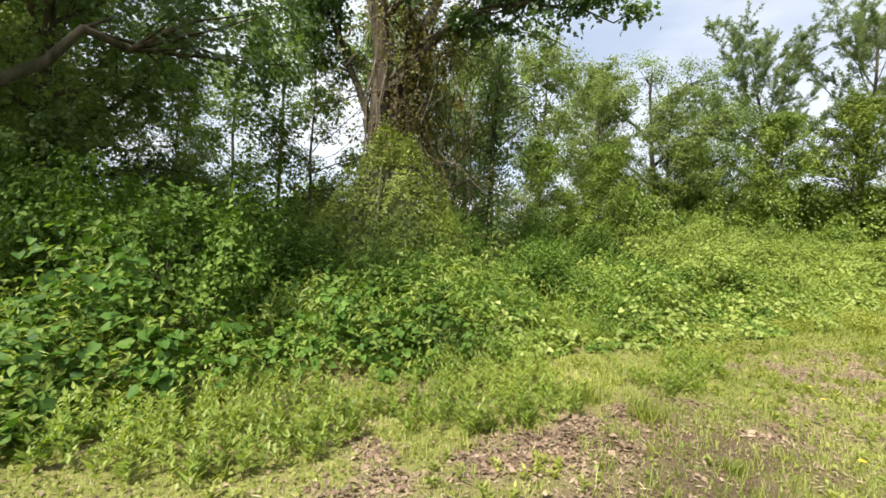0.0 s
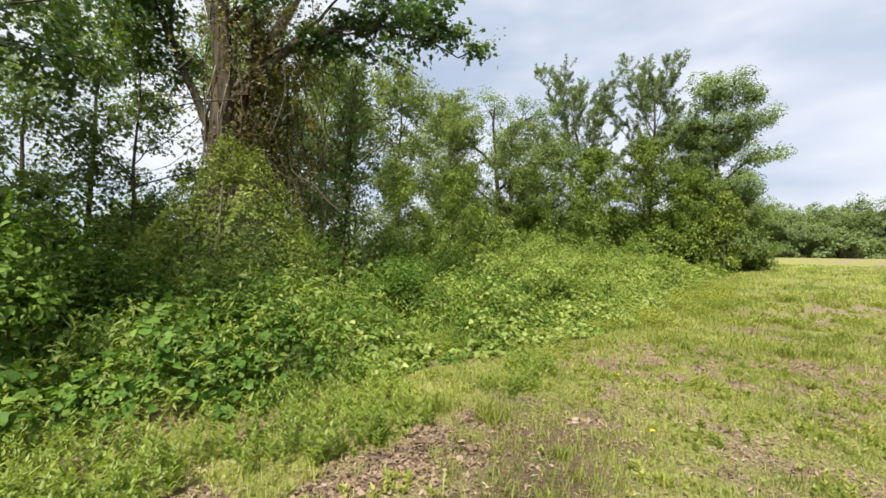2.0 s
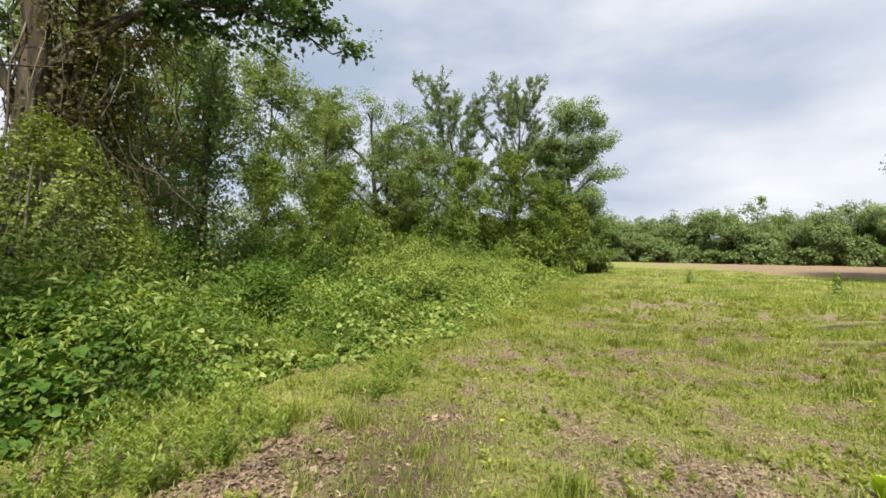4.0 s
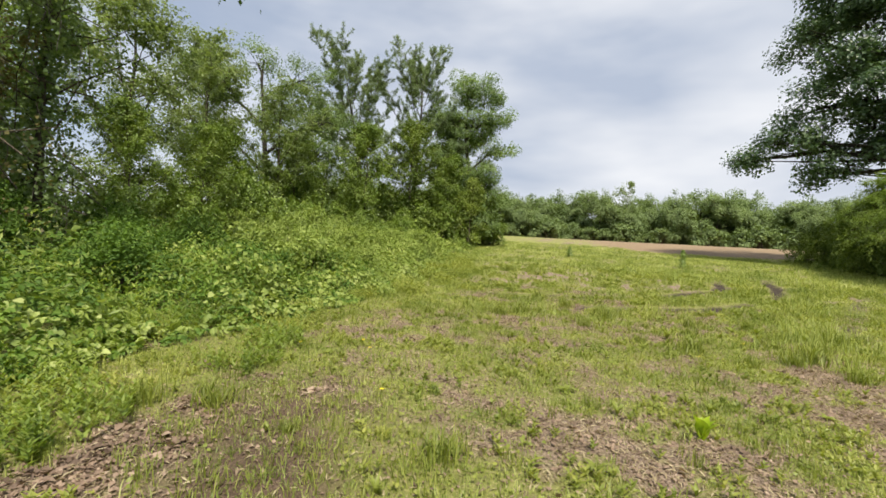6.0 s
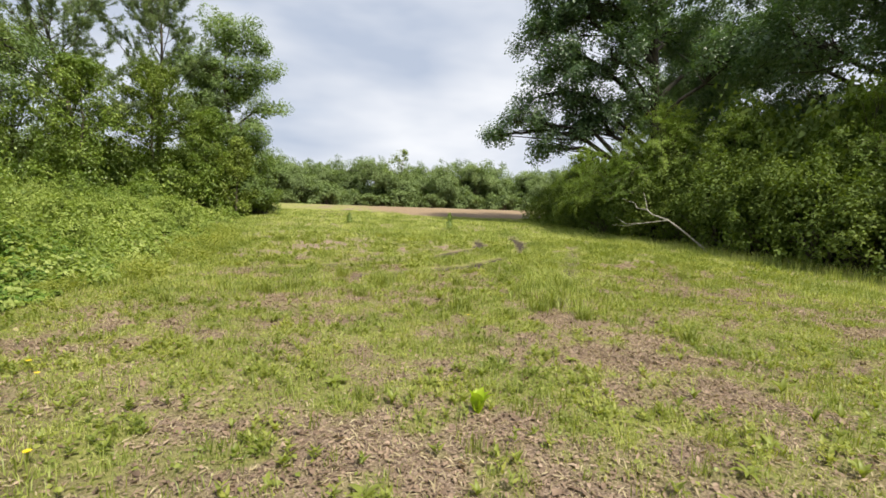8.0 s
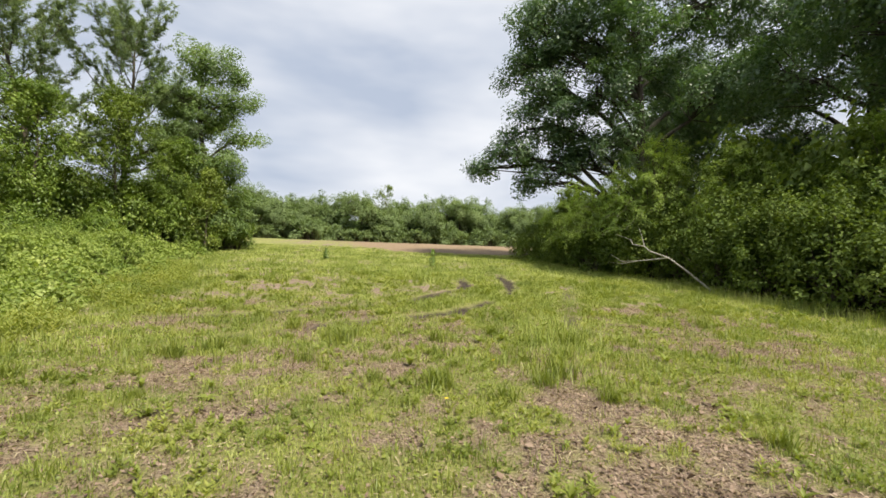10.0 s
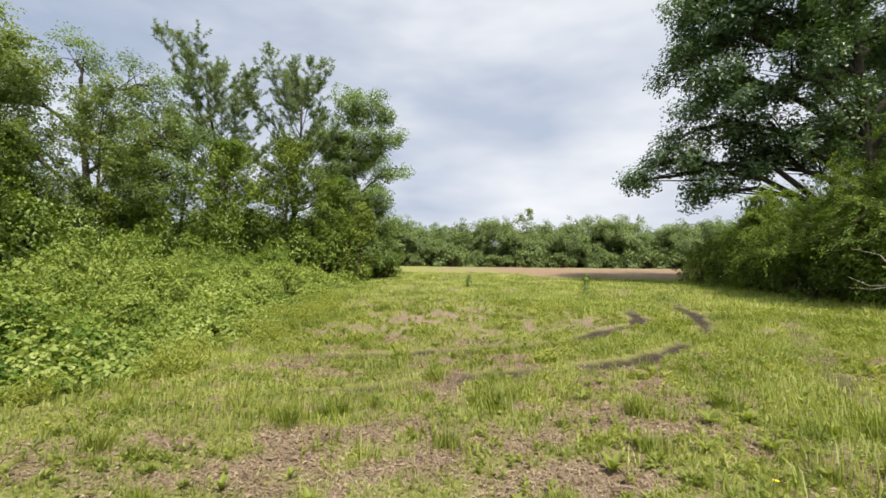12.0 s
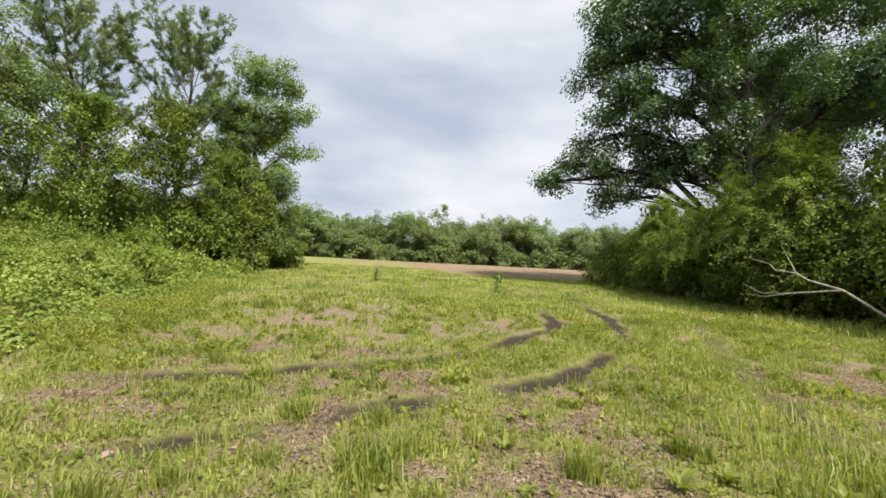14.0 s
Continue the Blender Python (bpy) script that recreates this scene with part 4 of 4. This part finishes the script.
def undergrowth(name, n, y0, y1, depth0, depth1, size, mat, label, outline=DIAMOND, low=0.0, per=26):
    plants = n // per
    y = rng.uniform(y0, y1, plants)
    x = thicket_edge(y) - rng.uniform(depth0, depth1, plants) + (fbm(y, y * 0, 0.9, 61) - 0.5) * 1.8
    h = undergrowth_height(x, y) * rng.uniform(0.6, 1.35, plants)
    keep = h > 0.05
    x, y, h = x[keep], y[keep], h[keep]
    i = np.repeat(np.arange(len(x)), per)
    k = len(i)
    u = low + (1 - low) * rng.random(k) ** 0.6
    wide = (0.09 + 0.22 * h[i]) * np.sqrt(np.clip(1.25 - u * u, 0.1, 1.2))
    a, rr = rng.uniform(0, 2 * np.pi, k), np.sqrt(rng.random(k)) * wide
    px, py = x[i] + rr * np.cos(a), y[i] + rr * np.sin(a)
    at = np.stack([px, py, ground_z(px, py) + 0.03 + h[i] * u], 1)
    facing = np.stack([rr * np.cos(a) / wide * 0.6 + rng.normal(0.1, 0.4, k), rr * np.sin(a) / wide * 0.6 + rng.normal(0, 0.4, k), rng.uniform(0.45, 1.1, k)], 1)
    v, f = leaf_arrays(at, facing, size * rng.uniform(0.55, 1.3, k), outline)
    tagged(new(name, mesh_of(name, v, f, mat)), label, "undergrowth", kind="stuff")


undergrowth("undergrowth", 70000, -7, 11.5, -0.5, 5.5, 0.066, NEAR_LEAF, "knee-high tangle of green weeds and brambles", OVATE)
undergrowth("undergrowth", 36000, -5, 12, -0.3, 4.5, 0.1, FRESH, "narrow-leaved bright weeds among the brambles", NARROW * np.array([1.2, 1]), 0.3)
undergrowth("undergrowth", 58000, 6, 24, -0.3, 6, 0.095, THICKET_LEAF, "tangle of green weeds along the field edge")
undergrowth("undergrowth", 28000, 24, 46, -0.3, 7, 0.15, THICKET_LEAF, "distant weeds along the field edge")
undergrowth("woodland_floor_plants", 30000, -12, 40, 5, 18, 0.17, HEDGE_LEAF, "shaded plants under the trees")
undergrowth("creeping_vines", 2800, -4, 1.2, -0.3, 2.4, 0.1, VINE_LEAF, "broad heart-shaped vine leaves over the thicket edge", HEART, 0.3, 12)
undergrowth("creeping_vines", 5000, 2.5, 16, -0.5, 0.7, 0.085, EDGE_LEAF, "pale creeping vine leaves at the mown edge", HEART, 0.3, 12)


# ---- grass and litter ----
def grass(name, n, x0, x1, y0, y1, height, width, mat, label, lean=0.6, where=None):
    x, y = scatter(n, x0, x1, y0, y1)
    c = cover_of(x, y)
    if where is not None:
        c = where(x, y, c)
    ok = (rng.random(n) < c) & (x > thicket_edge(y) - 0.5) & (x < hedge_edge(y) + 1.0) & (rut_depth(x, y, 0.19) < 0.6 * rng.random(n) + 0.1)
    x, y, c = x[ok], y[ok], c[ok]
    k = len(x)
    at = np.stack([x, y, ground_z(x, y) - 0.01], 1)
    v, f = blade_arrays(at, height * rng.uniform(0.4, 1.25, k) * (0.5 + 0.6 * c), rng.uniform(0.2, 1.0, k) * lean, width)
    tagged(new(name, mesh_of(name, v, f, mat)), label, "grass", kind="stuff")


grass("grass", 135000, -5, 6, -2.5, 9, 0.05, 0.007, GRASS, "short patchy yellow-green grass", 1.0, lambda x, y, c: np.clip(c + 0.35 * dark_patch_of(x, y), 0.12, 1))
grass("grass", 80000, -6.5, 13, 9, 19, 0.1, 0.014, GRASS, "short patchy yellow-green grass")
grass("grass", 75000, -13, 13.5, 19, 34, 0.11, 0.02, GRASS, "grass across the middle of the field")
grass("grass", 50000, -15, 20, 34, 50, 0.15, 0.04, GRASS, "far grass of the field", where=lambda x, y, c: c * (1 - field_of(x, y)))
grass("grass", 45000, 6, 14.5, 2, 9, 0.09, 0.011, GRASS, "short patchy yellow-green grass")
grass("straw", 75000, -4.5, 10, -1.5, 15, 0.05, 0.009, STRAW, "dry straw-coloured grass stalks", 2.4, lambda x, y, c: (0.8 - 0.45 * c) * (1 - 0.75 * dark_patch_of(x, y)))
grass("hedge_grass", 26000, 9, 14, 6, 42, 0.38, 0.014, GRASS, "longer grass at the foot of the hedge", 0.5, lambda x, y, c: np.clip((x - hedge_edge(y) + 1.9) / 1.5, 0, 1))


def grass_clumps(name, n, x0, x1, y0, y1, height, per, mat, label, where=None, width=0.008):
    """Small separate clumps of blades, each clump of one height."""
    x, y = scatter(n, x0, x1, y0, y1)
    c = cover_of(x, y) if where is None else where(x, y)
    ok = (rng.random(n) < c) & (x > thicket_edge(y) - 0.2) & (x < hedge_edge(y)) & (rut_depth(x, y, 0.2) < 0.25)
    x, y = x[ok], y[ok]
    k = len(x)
    tall = height * rng.uniform(0.4, 1.0, k) ** 1.5 * 1.5
    i = np.repeat(np.arange(k), per)
    m = len(i)
    px, py = x[i] + rng.normal(0, 1, m) * (0.012 + 0.22 * tall[i]), y[i] + rng.normal(0, 1, m) * (0.012 + 0.22 * tall[i])
    at = np.stack([px, py, ground_z(px, py) - 0.01], 1)
    v, f = blade_arrays(at, tall[i] * rng.uniform(0.5, 1.2, m), rng.uniform(0.1, 0.9, m), width * (0.7 + 2 * tall[i]))
    tagged(new(name, mesh_of(name, v, f, mat)), label, "grass", kind="stuff")


def grass_streak(x, y):
    """A streak of long fine grass that runs along the field beside the wheel lines."""
    line = 2.75 + 0.27 * (y - 8)
    return np.exp(-((x - line - 0.5 * (fbm(x, y, 1.5, 95) - 0.5)) / 0.42) ** 2) * np.clip((y - 6.8) / 1.5, 0, 1) * np.clip(1.3 * fbm(x, y, 0.7, 96) + 0.1, 0, 1)


grass_clumps("grass_clumps", 3600, -4.5, 5, 0.5, 8.5, 0.085, 18, GRASS, "small separate clumps of yellow-green grass", width=0.006)
grass_clumps("grass_clumps", 2000, -4.5, 7, 0.5, 9.5, 0.13, 14, WEED, "small separate clumps of fresh green grass", width=0.007)
grass_clumps("grass_clumps", 3400, -6.5, 11, 8.5, 19, 0.12, 16, GRASS, "small separate clumps of yellow-green grass")
grass_clumps("grass_clumps", 2300, -6.5, 11, 8.5, 20, 0.2, 14, WEED, "clumps of fresh green grass across the field", width=0.01)
grass_clumps("grass_clumps", 2200, -11, 12, 19, 36, 0.26, 12, GRASS, "clumps of long grass in the middle of the field", width=0.016)
grass_clumps("long_grass", 2600, 1.5, 7, 6.5, 20, 0.24, 14, GRASS, "streak of long fine bright grass beside the ruts", grass_streak)


def litter(name, n, x0, x1, y0, y1, size, mat, label, where, outline=DIAMOND, lift=0.012, tilt=0.25, category="leaf litter"):
    x, y = scatter(n, x0, x1, y0, y1)
    ok = (rng.random(n) < where(x, y)) & (x > thicket_edge(y) - 0.3) & (rut_depth(x, y, 0.17) < 0.45 * rng.random(n) + 0.1)
    x, y = x[ok], y[ok]
    k = len(x)
    at = np.stack([x, y, ground_z(x, y) + lift * rng.uniform(0.6, 1.8, k)], 1)
    facing = np.stack([rng.normal(0, tilt, k), rng.normal(0, tilt, k), np.ones(k)], 1)
    tagged(new(name, mesh_of(name, *leaf_arrays(at, facing, size * rng.uniform(0.5, 1.3, k), outline, 0.12), mat)), label, category, kind="stuff")


litter("dead_leaves", 80000, -5, 9, -1.5, 14, 0.032, DRY_LEAF, "dry brown fallen leaves on bare soil", lambda x, y: np.clip(0.9 - 1.0 * cover_of(x, y), 0.05, 1), tilt=0.4)
litter("dead_leaves", 9000, -3.9, -2.2, 0, 4.0, 0.04, DRY_LEAF, "matted brown leaves along the thicket edge", lambda x, y: np.clip(1.1 - 1.3 * cover_of(x, y), 0, 1), tilt=0.5)
litter("pale_leaves", 3400, -4.5, 8, 0, 12, 0.06, DRY_LEAF, "larger pale brown fallen leaves", lambda x, y: np.clip(0.9 - 0.9 * cover_of(x, y), 0.06, 1), lift=0.02, tilt=0.5)
litter("dead_stalks", 150000, -5, 9.5, -1.5, 15, 0.06, STRAW, "matted dry stalks and leaf shreds on the soil", lambda x, y: np.clip(1.0 - 0.75 * cover_of(x, y), 0.15, 1) * (1 - 0.4 * dark_patch_of(x, y)), NARROW * np.array([0.6, 1]), 0.014, 0.35)
litter("brown_shreds", 110000, -5, 9.5, -1.5, 15, 0.045, DRY_LEAF, "matted brown leaf shreds on the soil", lambda x, y: np.clip(1.0 - 0.75 * cover_of(x, y), 0.1, 1) * (1 - 0.2 * dark_patch_of(x, y)), NARROW * np.array([1.5, 1]), 0.014, 0.3)
litter("ground_weeds", 60000, -5, 9, -2, 10, 0.03, WEED, "low broad-leaved weeds and clover", lambda x, y: cover_of(x, y) ** 1.5 * (1 - dark_patch_of(x, y)), lift=0.03, tilt=0.6, category="weeds")
litter("ground_weeds", 34000, -6.5, 11, 10, 20, 0.045, WEED, "low broad-leaved weeds and clover", lambda x, y: cover_of(x, y) ** 1.5, lift=0.04, tilt=0.6, category="weeds")


def stalks(name, n, place, height, leaf, per, mat, label, outline=NARROW):
    """Upright weeds: leaves set in turns up unseen thin stems."""
    x, y = place(n)
    k = len(x)
    h = height * rng.uniform(0.45, 1.25, k)
    lean = rng.normal(0, 0.18, (k, 2))
    u = np.tile(np.linspace(0.15, 1, per), k)
    i = np.repeat(np.arange(k), per)
    z = u * h[i]
    at = np.stack([x[i] + lean[i, 0] * z, y[i] + lean[i, 1] * z, ground_z(x[i], y[i]) + z], 1)
    a = u * 19 + rng.uniform(0, 6.28, k)[i] + rng.normal(0, 0.3, k * per)
    out = np.stack([np.cos(a), np.sin(a), 0.6 + 1.1 * u], 1)
    size = leaf * rng.uniform(0.7, 1.25, k * per) * (1.15 - 0.5 * u)
    at = at + unit(out) * size[:, None] * 0.3
    facing = np.stack([-np.cos(a) * 0.8, -np.sin(a) * 0.8, np.full(k * per, 0.7)], 1) + rng.normal(0, 0.2, (k * per, 3))
    leaves = leaf_arrays(at, facing, size, outline, 0.1, out)
    tagged(new(name, mesh_of(name, *leaves, mat)), label, "weeds", kind="stuff")


def along_edge(y0, y1, d0, d1, thinning=1.0):
    def place(n):
        y = y0 + (y1 - y0) * rng.random(n) ** thinning
        x = thicket_edge(y) + rng.uniform(d0, d1, n)
        ok = fbm(x, y, 0.8, 71) > 0.5
        return x[ok], y[ok]
    return place


def in_field(x0, x1, y0, y1):
    def place(n):
        x, y = scatter(n, x0, x1, y0, y1)
        ok = (x > thicket_edge(y)) & (rng.random(n) < cover_of(x, y)) & (fbm(x, y, 0.6, 77) > 0.5) & (rut_depth(x, y, 0.24) < 0.2) & (dark_patch_of(x, y) < 0.5 * rng.random(n))
        return x[ok], y[ok]
    return place


stalks("edge_weeds", 3300, along_edge(-4, 5, -0.9, 1.75, 1.5), 0.27, 0.075, 13, FRESH, "feathery light-green weeds along the thicket edge", NARROW * np.array([1.4, 1]))
stalks("edge_weeds", 1500, along_edge(9, -1, -0.9, 1.0, 1.5), 0.17, 0.065, 11, WEED, "yellow-green weeds along the thicket edge", NARROW * np.array([1.5, 1]))
stalks("edge_weeds", 3600, along_edge(9, 26, -0.9, 1.2), 0.26, 0.13, 9, WEED, "light-green weeds along the thicket edge")
stalks("thicket_weeds", 4200, along_edge(-6, 14, -5, -0.6), 0.75, 0.13, 10, FRESH, "tall green weeds standing in the thicket")
stalks("field_weeds", 13000, in_field(-4.5, 9, -1, 12.5), 0.075, 0.068, 8, WEED, "scattered low field weeds", NARROW * np.array([1.6, 1]))
stalks("field_weeds", 9000, in_field(-6, 12, 12, 24), 0.12, 0.12, 7, WEED, "scattered low field weeds", NARROW * np.array([1.6, 1]))

# grass tufts that stand out of the field
TUFTS = []
for q in range(4):
    r = np.random.default_rng(120 + q)
    n = 150
    foot = np.concatenate([r.normal(0, 0.07, (n, 2)), np.zeros((n, 1))], 1)
    TUFTS.append(mesh_of("grass_tuft", *blade_arrays(foot, 0.27 * r.uniform(0.4, 1.2, n), r.uniform(0.15, 0.8, n), 0.009, r), WEED))
SPOTS = [(-1.93, 2.85), (2.7, 8.3), (2.4, 8.0), (-0.2, 10.25), (-0.35, 10.45), (-0.1, 10.6), (-1.9, 9.66), (-1.57, 10.0), (-2.35, 9.35), (-2.2, 9.2), (-1.17, 11.5), (2.5, 11.0), (1.4, 10.5), (1.15, 7.9), (-5.0, 20.2), (-4.6, 19.2), (-4.8, 19.0), (3.1, 9.2), (3.6, 10.2), (2.9, 7.4), (-0.5, 9.0), (-0.8, 3.0), (0.4, 2.7)]
NAMED = len(SPOTS)
while len(SPOTS) < 90:
    x, y = pick.uniform(-4.5, 9), pick.uniform(1, 24)
    if x > thicket_edge(y) + 0.7 and rut_depth(np.array([x]), np.array([y]))[0] < 0.2 and not (-2.5 < x < 3 and y < 7.5):
        SPOTS.append((x, y))
for i, (x, y) in enumerate(SPOTS):
    ob = new("grass_tuft", TUFTS[i % 4])
    size = pick.uniform(0.75, 1.3) if 0 < i < NAMED - 2 else pick.uniform(0.4, 0.95)
    ob.matrix_basis = Matrix.LocRotScale((x, y, float(ground_z(x, y)) - 0.01), Euler((0, 0, pick.uniform(0, 6))), (size * 1.2, size * 1.2, size))
    tagged(ob, "upright tuft of fresh green grass in the field", "grass tuft", "grass tufts")


def leaf_blade(name, length, width, mat, curl=0.35):
    """One broad leaf with a folded midrib, from its foot along +x, curling over."""
    v, f = [], []
    rows = 6
    for i in range(rows + 1):
        u = i / rows
        w = width * math.sin(math.pi * min(1, 0.06 + 0.94 * u) ** 0.8) * 0.5
        z = length * (0.75 * u - curl * u * u * 1.6)
        v += [(length * u, -w, z + w * 0.35), (length * u, 0, z), (length * u, w, z + w * 0.35)]
    for i in range(rows):
        k = i * 3
        f += [(k, k + 1, k + 4, k + 3), (k + 1, k + 2, k + 5, k + 4)]
    return mesh_of(name, np.array(v), np.array(f), mat, True)


def rosette(x, y, leaf, count, size, label, name="weed_plant", group="weed plants", steep=0.0):
    ob = thing(name, (x, y, float(ground_z(x, y)) + 0.01), label, "weed", group)
    for j in range(count):
        o = part("leaf", leaf, ob)
        o.matrix_basis = pose(0, 0, 0, 0, -steep - pick.uniform(0, 25), j * 137.5 + pick.uniform(-20, 20)) @ Matrix.Scale(size * pick.uniform(0.6, 1.1), 4)
    return ob


DOCK, LIME_BLADE = leaf_blade("leaf", 0.15, 0.042, WEED), leaf_blade("leaf", 0.15, 0.08, LIME, 0.2)
rosette(0.81, 4.32, LIME_BLADE, 9, 1.25, "bright yellow-green broad-leaved plant alone in the field", "lime_plant", "", 30)
DOCKS = [(-0.3, 4.9), (1.75, 4.3), (-0.4, 3.5), (0.1, 3.4), (2.2, 3.5), (2.6, 3.8), (1.9, 3.2), (2.1, 9.3), (1.2, 9.0), (2.7, 9.6), (0.9, 10.2), (3.3, 8.9), (1.6, 10.8)]
while len(DOCKS) < 64:
    x, y = pick.uniform(-3.5, 6), pick.uniform(2.0, 14)
    if x > thicket_edge(y) + 1.0:
        DOCKS.append((x, y))
for i in range(26):
    rosette(pick.uniform(0.6, 4.6), pick.uniform(8.6, 11.8), DOCK, 8, pick.uniform(0.85, 1.5), "leafy light-green dock plant among the ruts", "dock_plant", "dock plants", 12)
for x, y in DOCKS:
    rosette(x, y, DOCK, 9, pick.uniform(0.5, 0.95), "low broad-leaved green field weed", steep=-14)

for i in range(46):
    x, y = pick.uniform(-2.2, 5), pick.uniform(2.4, 8.5)
    if math.hypot(x - 0.8, y - 4.3) > 0.4:
        rosette(x, y, DOCK, 7, pick.uniform(0.5, 0.95), "upright light-green weed sprig on thin ground", "weed_sprig", "weed sprigs", 24)

# broad vine leaves over the near edge of the thicket
HEART_LEAF = mesh_of("leaf", *leaf_arrays(np.zeros((1, 3)), np.array([[0, 0, 1.0]]), 0.115, HEART, 0.14, np.array([[1.0, 0, 0]])), VINE_LEAF)
vine = thing("creeping_vine", (-4.6, -0.6, float(ground_z(-4.6, -0.6))), "creeping vine with broad heart-shaped leaves spilling onto the grass", "vine")
for i in range(290):
    y = pick.uniform(-2.4, 2.0)
    x = float(thicket_edge(y)) + 0.35 - 2.4 * pick.random() ** 1.4
    h = float(undergrowth_height(np.array([x]), np.array([y]))[0])
    o = part("leaf", HEART_LEAF, vine)
    o.matrix_basis = pose(x + 4.6, y + 0.6, h * pick.uniform(0.75, 1.1) + 0.06, pick.gauss(0, 28), pick.gauss(15, 25), pick.uniform(0, 360)) @ Matrix.Scale(pick.uniform(0.6, 1.15), 4)

# yellow flowers
for i, (x, y) in enumerate(((1.15, 7.3), (1.95, 8.75), (-2.9, 5.2), (-1.7, 3.7), (-3.4, 4.6), (-2.6, 4.9))):
    z = float(ground_z(x, y))
    ob = thing("dandelion", (x, y, z), "small yellow dandelion flower on a thin stem", "flower", "dandelions")
    part("stem", mesh_of("stem", *tube([(0, 0, -0.02), (0.005, 0, 0.04), (0.01, 0.004, 0.085)], [0.003, 0.003, 0.003], 5), WEED, True), ob)
    a = np.linspace(0, 2 * np.pi, 22, endpoint=False)
    ring = np.stack([np.cos(a), np.sin(a), np.full(22, 0.45)], 1)
    foot = np.tile([[0.01, 0.004, 0.088]], (22, 1)) + ring * 0.006
    part("flower", mesh_of("flower", *leaf_arrays(foot, np.stack([-np.cos(a) * 0.4, -np.sin(a) * 0.4, np.ones(22)], 1), 0.024, NARROW * np.array([1.8, 1]), 0.1, ring), PETAL), ob)


# saplings in the open field
def sapling(x, y, height, seed):
    r = np.random.default_rng(seed)
    ob = thing("sapling", (x, y, float(ground_z(x, y))), "single dark-green sapling standing in the field", "sapling", "saplings")
    part("stem", mesh_of("stem", *tube(bough((0, 0, -0.05), (0, 0, 1), height, r, 6, 0.06), 0.018 * np.linspace(1, 0.3, 7), 6), BARK, True), ob)
    n = 420
    u = r.uniform(0.08, 1, n)
    a = r.uniform(0, 6.28, n)
    rr = height * 0.34 * (1.1 - 0.8 * u) * r.random(n) ** 0.6 * (0.4 + 0.9 * value_noise(a, u * 5, 1, seed % 5))
    at = np.stack([rr * np.cos(a), rr * np.sin(a), u * height], 1)
    part("foliage", mesh_of("foliage", *leaf_arrays(at, np.stack([np.cos(a), np.sin(a), np.full(n, 0.8)], 1), 0.11 * r.uniform(0.6, 1.2, n), r=r), SHRUB_LEAF), ob)


sapling(3.15, 30.8, 1.15, 131)
sapling(-4.0, 34.0, 0.8, 132)

# bare fallen branch leaning out of the hedge
branch = thing("fallen_branch", (13.0, 18.6, float(ground_z(13.0, 18.6))), "bare grey fallen branch leaning out of the hedge", "branch")
BOUGHS = [([(0, 0, 0), (-0.6, 0.6, 0.75), (-1.2, 1.1, 1.35), (-1.45, 2.0, 1.62), (-1.35, 2.6, 1.85), (-1.5, 3.3, 1.95), (-1.25, 3.9, 2.2), (-1.4, 5.0, 2.5)], 0.045), ([(-1.2, 1.1, 1.35), (-1.9, 2.0, 1.2), (-2.1, 3.1, 1.15), (-2.2, 3.9, 1.45)], 0.028), ([(-1.35, 2.6, 1.85), (-1.1, 3.2, 2.3), (-1.0, 3.7, 2.85)], 0.018), ([(-1.9, 2.0, 1.2), (-2.4, 2.6, 1.05), (-2.7, 3.3, 1.1)], 0.015)]
holder = branch
for k, (points, w0) in enumerate(BOUGHS):
    piece = part("bough" if k == 0 else "twig", mesh_of("bough", *tube(points, w0 * np.linspace(1, 0.2, len(points)), 8), DEAD_WOOD, True), holder)
    if k == 0:
        holder = piece


# ---- far woods ----
FAR = [lobed_tree(100 + i, random_lobes(100 + i, 12, 5.6, 17, 0.03), 0.2, 0.27, 21000, HAZY_LEAF, clump=1.1, sides=5, density=0.6, flat=0.8, droop=0.0) for i in range(4)]
for i in range(56):
    a = radians(-50 + 92 * i / 55)
    d = 97 + 6 * (i % 2) + 4 * math.sin(i * 0.9) + pick.uniform(-2, 2)
    plant_tree(FAR[i % 4], 4 + d * math.sin(a), 8 + d * math.cos(a), "rounded green tree of the far woodland edge", "far_tree", "tree", "far woodland trees", pick.uniform(0, 360), pick.uniform(0.85, 1.12))
SNAG = tree_meshes(108, 13.5, 4.5, 0.35, 0.2, 0.4, 900, bark=PALE_BARK, limbs=12, foliage=PALE_LEAF, clump=1.2, shape=1.2)
plant_tree(SNAG, -1.7, 101, "pale half-dead tree standing above the far woods", "far_snag")
for i in range(30):
    a = radians(-48 + 88 * i / 29)
    d = 113 + pick.uniform(-2, 2)
    plant_tree(FAR[(i + 1) % 4], 4 + d * math.sin(a), 8 + d * math.cos(a), "rounded green tree of the far woodland edge", "far_tree", "tree", "far woodland trees", pick.uniform(0, 360), pick.uniform(0.9, 1.15))
SCRUB = shrub_meshes(110, 3600, 0.11, HAZY_LEAF, 1.0, 1.0)
for i in range(64):
    a = radians(-55 + 110 * i / 63)
    d = 92 + 3 * math.sin(i * 2.3)
    plant_shrub(SCRUB, 4 + d * math.sin(a), 8 + d * math.cos(a), "low scrub along the far woodland edge", "far_shrub", "far scrub", pick.uniform(0, 360), pick.uniform(2.8, 4.4), pick.uniform(0.8, 1.2))
